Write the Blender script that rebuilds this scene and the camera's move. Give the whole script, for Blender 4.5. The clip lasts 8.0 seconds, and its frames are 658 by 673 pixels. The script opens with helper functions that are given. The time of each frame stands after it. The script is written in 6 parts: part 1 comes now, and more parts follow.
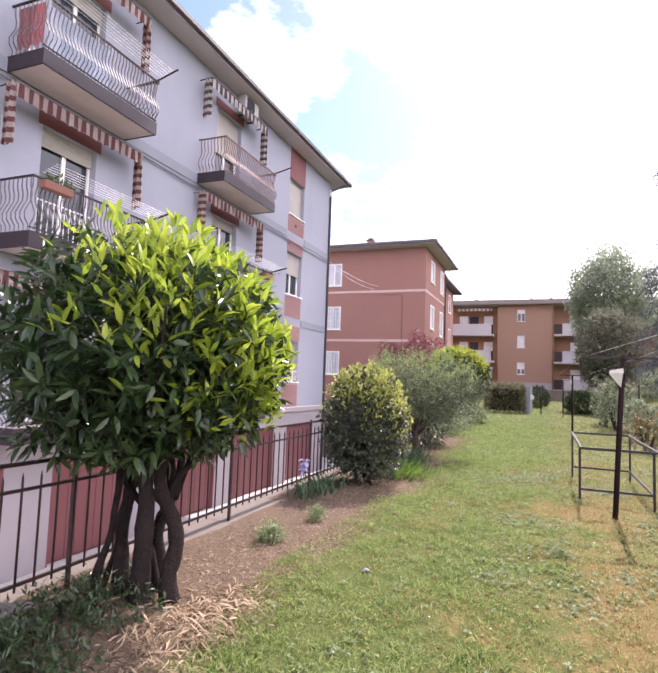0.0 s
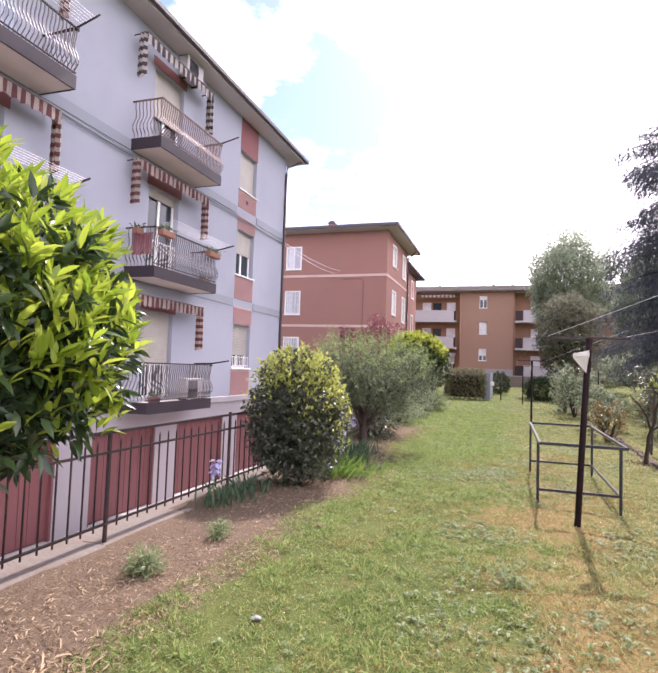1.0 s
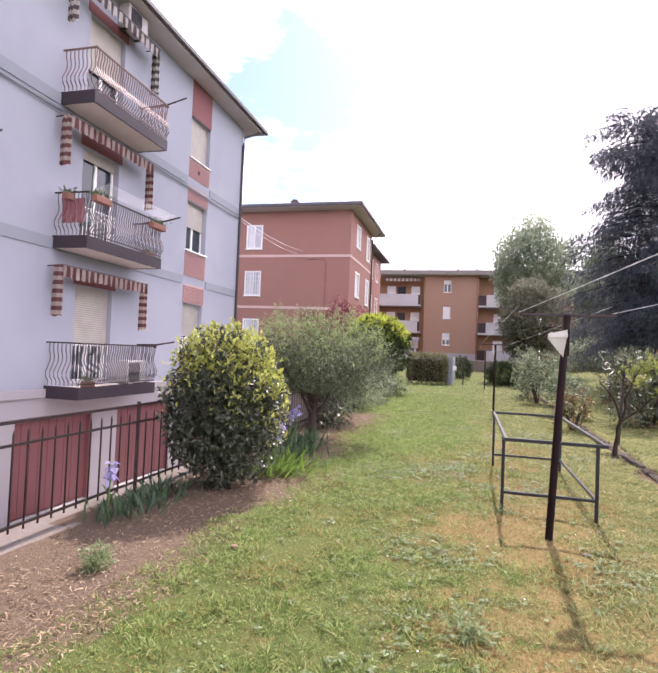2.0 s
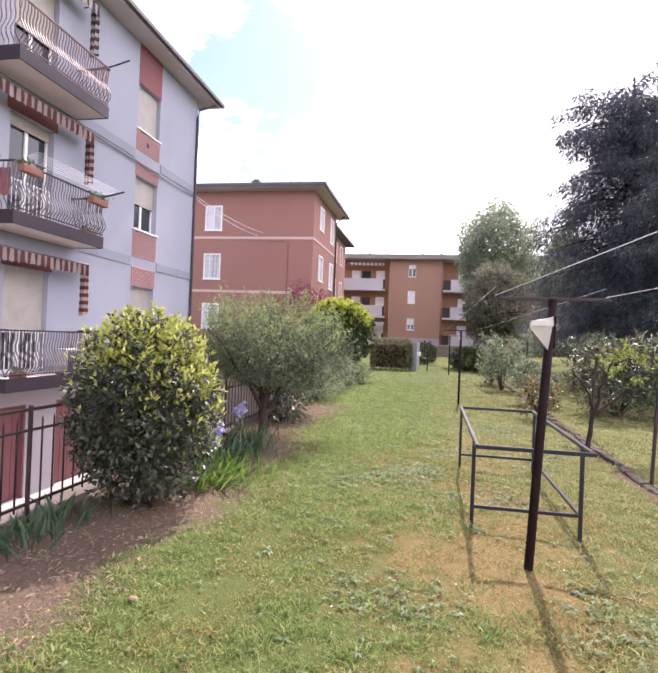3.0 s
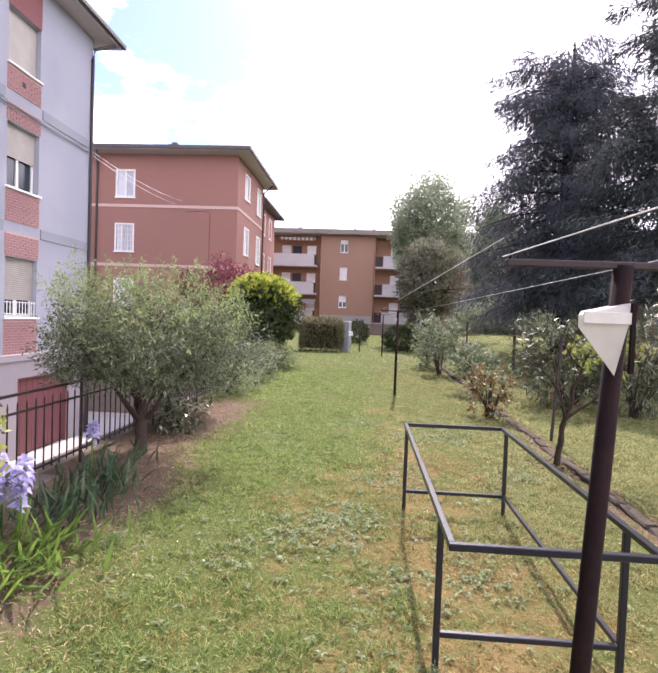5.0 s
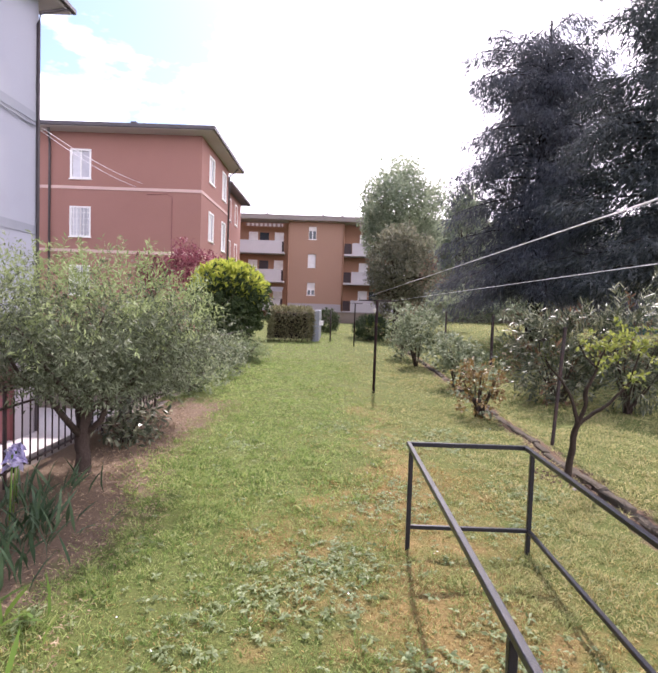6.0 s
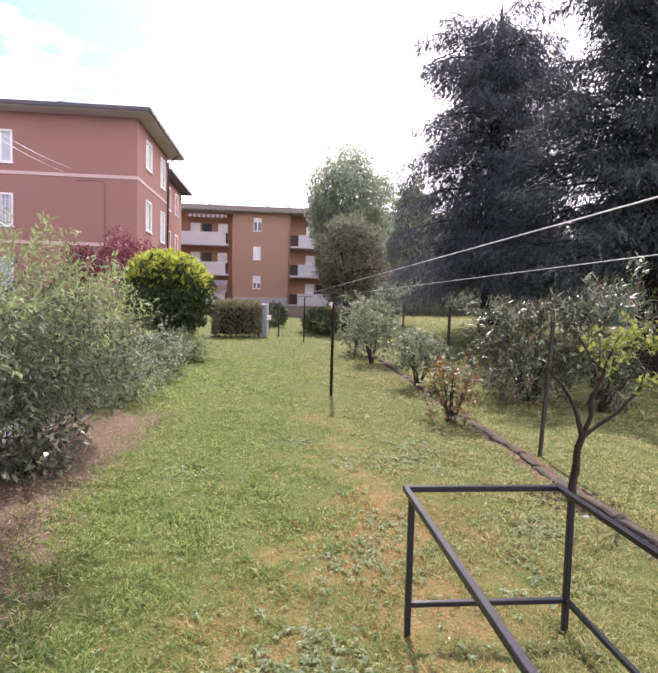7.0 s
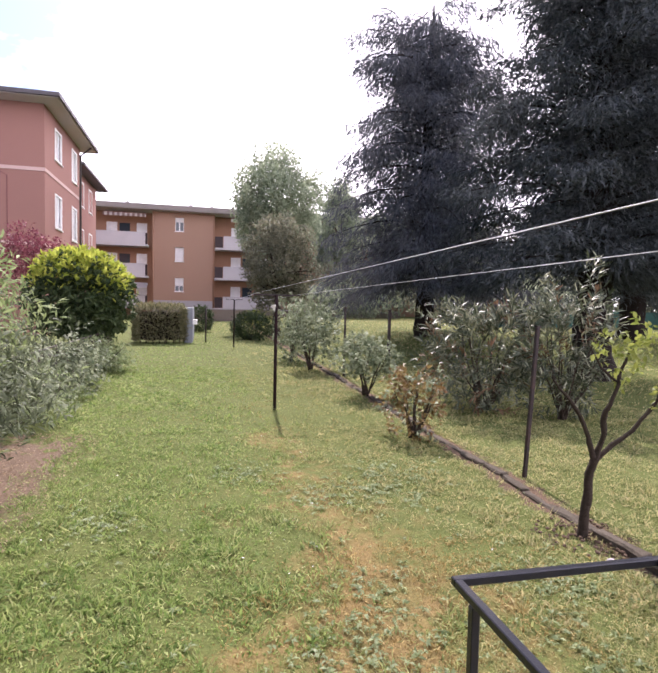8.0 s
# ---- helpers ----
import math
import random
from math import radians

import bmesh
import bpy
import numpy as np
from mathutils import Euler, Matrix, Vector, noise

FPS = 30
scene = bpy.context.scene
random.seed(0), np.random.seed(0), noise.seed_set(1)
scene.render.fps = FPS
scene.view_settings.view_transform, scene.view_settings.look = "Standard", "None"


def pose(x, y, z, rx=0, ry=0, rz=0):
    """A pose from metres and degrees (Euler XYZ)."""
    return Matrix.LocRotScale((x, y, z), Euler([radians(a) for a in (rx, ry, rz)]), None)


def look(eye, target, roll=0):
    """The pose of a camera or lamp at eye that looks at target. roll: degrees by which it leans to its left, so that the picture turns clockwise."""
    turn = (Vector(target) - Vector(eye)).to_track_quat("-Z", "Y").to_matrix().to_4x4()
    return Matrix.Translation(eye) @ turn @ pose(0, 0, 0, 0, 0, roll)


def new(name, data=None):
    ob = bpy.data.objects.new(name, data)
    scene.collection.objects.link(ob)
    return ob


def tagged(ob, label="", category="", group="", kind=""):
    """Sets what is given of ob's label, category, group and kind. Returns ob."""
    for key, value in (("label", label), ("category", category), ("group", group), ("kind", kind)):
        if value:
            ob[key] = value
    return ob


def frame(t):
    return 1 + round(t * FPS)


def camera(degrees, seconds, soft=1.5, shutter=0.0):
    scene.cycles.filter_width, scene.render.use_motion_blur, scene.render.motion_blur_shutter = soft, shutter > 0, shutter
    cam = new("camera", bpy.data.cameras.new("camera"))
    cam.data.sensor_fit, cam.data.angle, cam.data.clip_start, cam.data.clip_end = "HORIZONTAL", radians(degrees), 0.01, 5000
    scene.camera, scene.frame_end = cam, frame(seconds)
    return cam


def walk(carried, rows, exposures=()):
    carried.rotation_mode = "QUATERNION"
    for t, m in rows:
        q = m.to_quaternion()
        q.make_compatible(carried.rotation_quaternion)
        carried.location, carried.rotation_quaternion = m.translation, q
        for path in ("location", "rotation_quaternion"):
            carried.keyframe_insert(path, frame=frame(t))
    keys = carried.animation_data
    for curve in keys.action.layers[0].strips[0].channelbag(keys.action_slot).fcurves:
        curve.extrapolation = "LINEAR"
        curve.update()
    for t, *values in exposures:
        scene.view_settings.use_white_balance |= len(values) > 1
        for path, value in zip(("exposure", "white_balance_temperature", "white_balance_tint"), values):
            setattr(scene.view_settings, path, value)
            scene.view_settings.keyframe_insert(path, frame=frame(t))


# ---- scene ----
cam = camera(62.5, 8.0, soft=2.0)
PATH = [
    (0, (0.93, 0.321, 1.36), (0.186, 2.17, 1.521), 2.1),
    (0.5, (0.982, 0.951, 1.343), (0.293, 2.823, 1.484), 1.9),
    (1, (0.992, 1.443, 1.359), (0.365, 3.338, 1.476), 2.0),
    (1.5, (0.995, 1.966, 1.35), (0.429, 3.882, 1.439), 2.3),
    (3, (0.976, 3.301, 1.41), (0.595, 5.264, 1.42), 2.3),
    (3.5, (0.98, 3.72, 1.479), (0.663, 5.695, 1.466), 2.3),
    (4, (0.96, 4.213, 1.493), (0.705, 6.197, 1.462), 2.5),
    (4.5, (0.99, 4.772, 1.504), (0.793, 6.762, 1.455), 2.3),
    (6, (0.775, 6.146, 1.575), (0.763, 8.143, 1.468), 2.0),
    (6.5, (0.72, 6.646, 1.575), (0.773, 8.642, 1.448), 1.8),
    (7, (0.676, 7.175, 1.584), (0.862, 9.163, 1.458), 1.5),
    (7.5, (0.593, 7.674, 1.581), (0.918, 9.645, 1.468), 1.5),
    (8, (0.496, 8.151, 1.564), (0.955, 10.095, 1.457), 1.3),
]
walk(cam, [(t, look(eye, target, roll)) for t, eye, target, roll in PATH])

# ---------------------------------------------------------------- world and sun
SUN_DIR = Vector((0.13, 1.66, 1.73)).normalized()
elev = math.asin(SUN_DIR.z)
azim = math.atan2(SUN_DIR.x, SUN_DIR.y)
world = bpy.data.worlds.new("sky")
scene.world = world
world.use_nodes = True
wn, wl = world.node_tree.nodes, world.node_tree.links
wn.clear()
w_out = wn.new("ShaderNodeOutputWorld")
w_bg = wn.new("ShaderNodeBackground")
w_sky = wn.new("ShaderNodeTexSky")
w_sky.sky_type, w_sky.sun_disc = 'NISHITA', False
w_sky.sun_elevation, w_sky.sun_rotation = elev, azim
w_sky.air_density, w_sky.dust_density = 1.0, 0.6
w_co = wn.new("ShaderNodeTexCoord")
w_map = wn.new("ShaderNodeMapping")
w_map.inputs["Scale"].default_value = (1.0, 1.0, 2.2)
w_map.inputs["Location"].default_value = (0.9, 0.25, 0.1)
w_noise = wn.new("ShaderNodeTexNoise")
w_noise.inputs["Scale"].default_value = 2.1
w_noise.inputs["Detail"].default_value = 7.0
w_noise.inputs["Roughness"].default_value = 0.58
w_ramp = wn.new("ShaderNodeValToRGB")
w_ramp.color_ramp.elements[0].position = 0.06
w_ramp.color_ramp.elements[1].position = 0.36
w_mix = wn.new("ShaderNodeMix")
w_mix.data_type = 'RGBA'
w_mix.inputs["B"].default_value = (12.9, 12.3, 12.9, 1)
w_bg.inputs["Strength"].default_value = 0.13
wl.new(w_co.outputs["Generated"], w_map.inputs["Vector"])
wl.new(w_map.outputs["Vector"], w_noise.inputs["Vector"])
# the cloud thins out upwards and towards the west
w_sep = wn.new("ShaderNodeSeparateXYZ")
w_a = wn.new("ShaderNodeMath")
w_a.operation = 'MULTIPLY_ADD'
w_a.inputs[1].default_value = 0.42
w_b = wn.new("ShaderNodeMath")
w_b.operation = 'MULTIPLY_ADD'
w_b.inputs[1].default_value = -0.45
wl.new(w_co.outputs["Generated"], w_sep.inputs[0])
wl.new(w_sep.outputs[0], w_a.inputs[0])
w_c = wn.new("ShaderNodeMath")
w_c.operation = 'MULTIPLY_ADD'
w_c.inputs[1].default_value, w_c.inputs[2].default_value = 2.0, -0.50
wl.new(w_noise.outputs["Fac"], w_c.inputs[0])
wl.new(w_c.outputs[0], w_a.inputs[2])
wl.new(w_sep.outputs[2], w_b.inputs[0])
wl.new(w_a.outputs[0], w_b.inputs[2])
# a gap in the cloud low in the north
w_dot = wn.new("ShaderNodeVectorMath")
w_dot.operation = 'DOT_PRODUCT'
w_dot.inputs[1].default_value = Vector((-0.27, 0.81, 0.52)).normalized()
w_gap = wn.new("ShaderNodeMapRange")
w_gap.inputs["From Min"].default_value, w_gap.inputs["From Max"].default_value = 0.982, 0.9985
w_gap.inputs["To Min"].default_value, w_gap.inputs["To Max"].default_value = 0.0, 0.30
w_open = wn.new("ShaderNodeMath")
w_open.operation = 'SUBTRACT'
wl.new(w_co.outputs["Generated"], w_dot.inputs[0])
wl.new(w_dot.outputs["Value"], w_gap.inputs["Value"])
wl.new(w_b.outputs[0], w_open.inputs[0])
wl.new(w_gap.outputs["Result"], w_open.inputs[1])
wl.new(w_open.outputs[0], w_ramp.inputs["Fac"])
w_deep = wn.new("ShaderNodeMix")
w_deep.data_type, w_deep.blend_type = 'RGBA', 'MULTIPLY'
w_deep.inputs["Factor"].default_value = 1.0
w_deep.inputs["B"].default_value = (0.78, 0.80, 0.82, 1)
wl.new(w_ramp.outputs["Color"], w_mix.inputs["Factor"])
wl.new(w_sky.outputs["Color"], w_deep.inputs["A"])
wl.new(w_deep.outputs["Result"], w_mix.inputs["A"])
wl.new(w_mix.outputs["Result"], w_bg.inputs["Color"])
wl.new(w_bg.outputs["Background"], w_out.inputs["Surface"])

sun_data = bpy.data.lights.new("sun", 'SUN')
sun_data.energy, sun_data.angle, sun_data.color = 4.0, radians(0.6), (1.0, 0.925, 0.83)
sun = new("sun", sun_data)
sun.matrix_world = look(SUN_DIR * 60, (0, 0, 0))
scene.view_settings.exposure = 1.13
scene.view_settings.use_white_balance = True
scene.view_settings.white_balance_temperature = 6270
scene.view_settings.white_balance_tint = 22


# ---------------------------------------------------------------- materials
def nodes_of(name):
    m = bpy.data.materials.new(name)
    m.use_nodes = True
    t = m.node_tree
    b = t.nodes["Principled BSDF"]
    return m, t.nodes, t.links, b


def mix_rgb(n, l, fac, a, b, blend='MIX'):
    x = n.new("ShaderNodeMix")
    x.data_type, x.blend_type = 'RGBA', blend
    for key, v in (("Factor", fac), ("A", a), ("B", b)):
        if isinstance(v, (int, float)):
            x.inputs[key].default_value = v
        elif isinstance(v, tuple):
            x.inputs[key].default_value = (*v[:3], 1)
        else:
            l.new(v, x.inputs[key])
    return x.outputs["Result"]


def noise_at(n, l, scale, detail=4.0, rough=0.55, vec=None, stretch=None):
    x = n.new("ShaderNodeTexNoise")
    x.inputs["Scale"].default_value = scale
    x.inputs["Detail"].default_value = detail
    x.inputs["Roughness"].default_value = rough
    if vec is None:
        vec = n.new("ShaderNodeNewGeometry").outputs["Position"]
    if stretch:
        mp = n.new("ShaderNodeMapping")
        mp.inputs["Scale"].default_value = stretch
        l.new(vec, mp.inputs["Vector"])
        vec = mp.outputs["Vector"]
    l.new(vec, x.inputs["Vector"])
    return x.outputs["Fac"]


def ramp(n, l, fac, lo, hi, c0=(0, 0, 0), c1=(1, 1, 1)):
    x = n.new("ShaderNodeValToRGB")
    e = x.color_ramp.elements
    e[0].position, e[1].position = lo, hi
    e[0].color, e[1].color = (*c0, 1), (*c1, 1)
    l.new(fac, x.inputs["Fac"])
    return x.outputs["Color"]


def bump(n, l, b, height, strength=0.3, dist=0.01):
    x = n.new("ShaderNodeBump")
    x.inputs["Strength"].default_value = strength
    x.inputs["Distance"].default_value = dist
    l.new(height, x.inputs["Height"])
    l.new(x.outputs["Normal"], b.inputs["Normal"])


def surface(name, col, rough=0.8, metal=0.0, grain=60.0, var=0.12, stain=0.8, stain_amt=0.25, bump_s=0.25, bump_d=0.004, stain_col=None, streak=None):
    """A plain surface with fine grain, large stains and relief."""
    m, n, l, b = nodes_of(name)
    fine = noise_at(n, l, grain, 5)
    big = noise_at(n, l, stain, 5, 0.6, stretch=streak)
    dark = tuple(c * (1 - var) for c in col)
    lite = tuple(min(1, c * (1 + var)) for c in col)
    c1 = mix_rgb(n, l, fine, dark, lite)
    sc = stain_col or tuple(c * 0.55 for c in col)
    msk = ramp(n, l, big, 0.48, 0.78)
    amt = n.new("ShaderNodeMath")
    amt.operation = 'MULTIPLY'
    amt.inputs[1].default_value = stain_amt
    l.new(msk, amt.inputs[0])
    c2 = mix_rgb(n, l, amt.outputs[0], c1, sc)
    l.new(c2, b.inputs["Base Color"])
    b.inputs["Roughness"].default_value = rough
    b.inputs["Metallic"].default_value = metal
    b.inputs["Specular IOR Level"].default_value = 0.15 if rough > 0.9 else 0.4
    bump(n, l, b, fine, bump_s, bump_d)
    return m


def leafy(name, a, b_, c=None, rough=0.45, trans=0.35, tcol=None):
    """A leaf: colour varied leaf by leaf, light passing through."""
    m, n, l, b = nodes_of(name)
    rnd = n.new("ShaderNodeNewGeometry").outputs["Random Per Island"]
    r = n.new("ShaderNodeValToRGB")
    e = r.color_ramp.elements
    e[0].color, e[1].color = (*a, 1), (*b_, 1)
    if c:
        x = e.new(0.5)
        x.color = (*c, 1)
    l.new(rnd, r.inputs["Fac"])
    big = noise_at(n, l, 1.7, 3)
    col = mix_rgb(n, l, big, mix_rgb(n, l, 1.0, r.outputs["Color"], (0.72, 0.72, 0.72), 'MULTIPLY'), r.outputs["Color"])
    l.new(col, b.inputs["Base Color"])
    b.inputs["Roughness"].default_value = rough
    b.inputs["Specular IOR Level"].default_value = 0.5 if rough < 0.4 else 0.22
    tr = n.new("ShaderNodeBsdfTranslucent")
    if tcol:
        tr_c = mix_rgb(n, l, 1.0, col, tcol, 'MULTIPLY')
        l.new(tr_c, tr.inputs["Color"])
    else:
        l.new(col, tr.inputs["Color"])
    ms = n.new("ShaderNodeMixShader")
    ms.inputs["Fac"].default_value = trans
    l.new(b.outputs["BSDF"], ms.inputs[1])
    l.new(tr.outputs["BSDF"], ms.inputs[2])
    l.new(ms.outputs["Shader"], n["Material Output"].inputs["Surface"])
    return m


def ground_material():
    """Lawn: green, moss-ochre patches, bare litter-strewn bed along the fence."""
    m, n, l, b = nodes_of("lawn_ground")
    pos = n.new("ShaderNodeNewGeometry").outputs["Position"]
    sep = n.new("ShaderNodeSeparateXYZ")
    l.new(pos, sep.inputs[0])
    fine = noise_at(n, l, 45, 6, 0.65)
    mid = noise_at(n, l, 5.0, 5, 0.6)
    big = noise_at(n, l, 0.8, 4, 0.55)
    green = mix_rgb(n, l, fine, (0.044, 0.056, 0.017), (0.165, 0.188, 0.060))
    ochre = mix_rgb(n, l, fine, (0.100, 0.072, 0.030), (0.315, 0.228, 0.098))
    soil = mix_rgb(n, l, fine, (0.058, 0.042, 0.030), (0.240, 0.172, 0.122))

    def math2(op, a, c):
        x = n.new("ShaderNodeMath")
        x.operation = op
        for i, v in enumerate((a, c)):
            if isinstance(v, (int, float)):
                x.inputs[i].default_value = v
            else:
                l.new(v, x.inputs[i])
        return x.outputs[0]
    # dry mossy strip about x = 1.6
    off = math2('ABSOLUTE', math2('SUBTRACT', math2('ADD', sep.outputs[0], math2('MULTIPLY', math2('SUBTRACT', big, 0.5), 1.6)), 1.45), 0)
    strip = math2('SUBTRACT', 1.45, off)
    strip = math2('SUBTRACT', math2('MULTIPLY', strip, 0.25), math2('MULTIPLY', math2('MINIMUM', math2('MAXIMUM', math2('SUBTRACT', sep.outputs[1], 9.0), 0.0), 8.0), 0.035))
    dry = math2('ADD', math2('MULTIPLY', mid, 0.75), math2('MULTIPLY', big, 0.6))
    dry = math2('ADD', dry, strip)
    dry = ramp(n, l, dry, 0.78, 1.0)
    c = mix_rgb(n, l, dry, green, ochre)
    edge = math2('ADD', sep.outputs[0], math2('MULTIPLY', math2('SUBTRACT', mid, 0.5), 0.9))
    edge = math2('ADD', edge, math2('MULTIPLY', math2('SUBTRACT', big, 0.5), 0.6))
    edge = math2('ADD', edge, math2('MULTIPLY', math2('MINIMUM', math2('MAXIMUM', math2('SUBTRACT', sep.outputs[1], 10.3), 0.0), 1.5), 0.12))
    bare = ramp(n, l, math2('ADD', math2('MULTIPLY', edge, -1.0), 0.0), 0.58, 0.80)
    near = n.new("ShaderNodeMath")
    near.operation = 'LESS_THAN'
    l.new(math2('ADD', sep.outputs[1], math2('MULTIPLY', mid, 4.0)), near.inputs[0])
    near.inputs[1].default_value = 16.6
    c = mix_rgb(n, l, math2('MULTIPLY', bare, near.outputs[0]), c, soil)
    # trodden soil on both sides of the kerb
    kx = math2('ADD', math2('MULTIPLY', math2('SUBTRACT', sep.outputs[1], 8.0), 0.024), 3.18)
    kd = math2('ABSOLUTE', math2('SUBTRACT', sep.outputs[0], kx), 0)
    kd = math2('ADD', math2('MULTIPLY', kd, -2.2), math2('MULTIPLY', mid, 0.9))
    c = mix_rgb(n, l, ramp(n, l, kd, 0.05, 0.22), c, mix_rgb(n, l, fine, (0.065, 0.044, 0.031), (0.20, 0.135, 0.093)))
    l.new(c, b.inputs["Base Color"])
    b.inputs["Roughness"].default_value = 0.95
    b.inputs["Specular IOR Level"].default_value = 0.08
    bump(n, l, b, fine, 0.8, 0.03)
    return m


def turf_blade():
    """Grass blades: lush green beside the bed, yellower and drier towards the kerb, with straw mixed in."""
    m, n, l, b = nodes_of("grass_blade")
    geo = n.new("ShaderNodeNewGeometry")
    sep = n.new("ShaderNodeSeparateXYZ")
    l.new(geo.outputs["Position"], sep.inputs[0])

    def shades(cols):
        r = n.new("ShaderNodeValToRGB")
        e = r.color_ramp.elements
        e[0].color, e[1].color = (*cols[0], 1), (*cols[-1], 1)
        for k, c in enumerate(cols[1:-1], 1):
            e.new(k / (len(cols) - 1)).color = (*c, 1)
        l.new(geo.outputs["Random Per Island"], r.inputs["Fac"])
        return r.outputs["Color"]
    lush = shades(((0.096, 0.158, 0.040), (0.182, 0.268, 0.070), (0.275, 0.348, 0.108), (0.43, 0.44, 0.20)))
    sere = shades(((0.17, 0.195, 0.070), (0.28, 0.30, 0.120), (0.38, 0.365, 0.17), (0.52, 0.44, 0.23)))
    mid = noise_at(n, l, 2.2, 4, 0.6)
    add = n.new("ShaderNodeMath")
    add.operation = 'MULTIPLY_ADD'
    add.inputs[1].default_value = 2.6
    l.new(mid, add.inputs[0])
    l.new(sep.outputs[0], add.inputs[2])
    mp = n.new("ShaderNodeMapRange")
    mp.inputs["From Min"].default_value, mp.inputs["From Max"].default_value = 2.0, 3.7
    mp.interpolation_type = 'SMOOTHSTEP'
    l.new(add.outputs[0], mp.inputs["Value"])
    col = mix_rgb(n, l, mp.outputs["Result"], lush, sere)
    l.new(col, b.inputs["Base Color"])
    b.inputs["Roughness"].default_value = 0.6
    b.inputs["Specular IOR Level"].default_value = 0.2
    tr = n.new("ShaderNodeBsdfTranslucent")
    l.new(col, tr.inputs["Color"])
    ms = n.new("ShaderNodeMixShader")
    ms.inputs["Fac"].default_value = 0.5
    l.new(b.outputs["BSDF"], ms.inputs[1])
    l.new(tr.outputs["BSDF"], ms.inputs[2])
    l.new(ms.outputs["Shader"], n["Material Output"].inputs["Surface"])
    return m


def stripes(name, a, b_, width, axis):
    """Striped awning cloth, faded."""
    m, n, l, b = nodes_of(name)
    pos = n.new("ShaderNodeNewGeometry").outputs["Position"]
    sep = n.new("ShaderNodeSeparateXYZ")
    l.new(pos, sep.inputs[0])
    x = n.new("ShaderNodeMath")
    x.operation = 'PINGPONG'
    x.inputs[1].default_value = width
    l.new(sep.outputs[axis], x.inputs[0])
    g = n.new("ShaderNodeMath")
    g.operation = 'GREATER_THAN'
    g.inputs[1].default_value = width * 0.5
    l.new(x.outputs[0], g.inputs[0])
    fade = noise_at(n, l, 3.0, 4)
    c = mix_rgb(n, l, g.outputs[0], mix_rgb(n, l, fade, a, tuple(v * 0.75 for v in a)), mix_rgb(n, l, fade, b_, tuple(v * 0.8 for v in b_)))
    l.new(c, b.inputs["Base Color"])
    b.inputs["Roughness"].default_value = 0.9
    bump(n, l, b, noise_at(n, l, 400, 2), 0.2, 0.001)
    return m


def slatted(name, col, pitch):
    """Roller shutter: horizontal slat relief."""
    m, n, l, b = nodes_of(name)
    pos = n.new("ShaderNodeNewGeometry").outputs["Position"]
    sep = n.new("ShaderNodeSeparateXYZ")
    l.new(pos, sep.inputs[0])
    x = n.new("ShaderNodeMath")
    x.operation = 'PINGPONG'
    x.inputs[1].default_value = pitch / 2
    l.new(sep.outputs[2], x.inputs[0])
    h = n.new("ShaderNodeMath")
    h.operation = 'MULTIPLY'
    h.inputs[1].default_value = 2 / pitch
    l.new(x.outputs[0], h.inputs[0])
    dirt = noise_at(n, l, 2.5, 5)
    c = mix_rgb(n, l, ramp(n, l, dirt, 0.35, 0.8), col, tuple(v * 0.8 for v in col))
    l.new(c, b.inputs["Base Color"])
    b.inputs["Roughness"].default_value = 0.55
    bump(n, l, b, h.outputs[0], 0.6, 0.012)
    return m


def glassy(name, tint=(0.03, 0.04, 0.05)):
    m, n, l, b = nodes_of(name)
    b.inputs["Base Color"].default_value = (*tint, 1)
    b.inputs["Roughness"].default_value = 0.06
    b.inputs["IOR"].default_value = 1.5
    dirt = noise_at(n, l, 6, 4)
    l.new(ramp(n, l, dirt, 0.3, 0.9, (0.04, 0.04, 0.04), (0.16, 0.16, 0.16)), b.inputs["Roughness"])
    return m


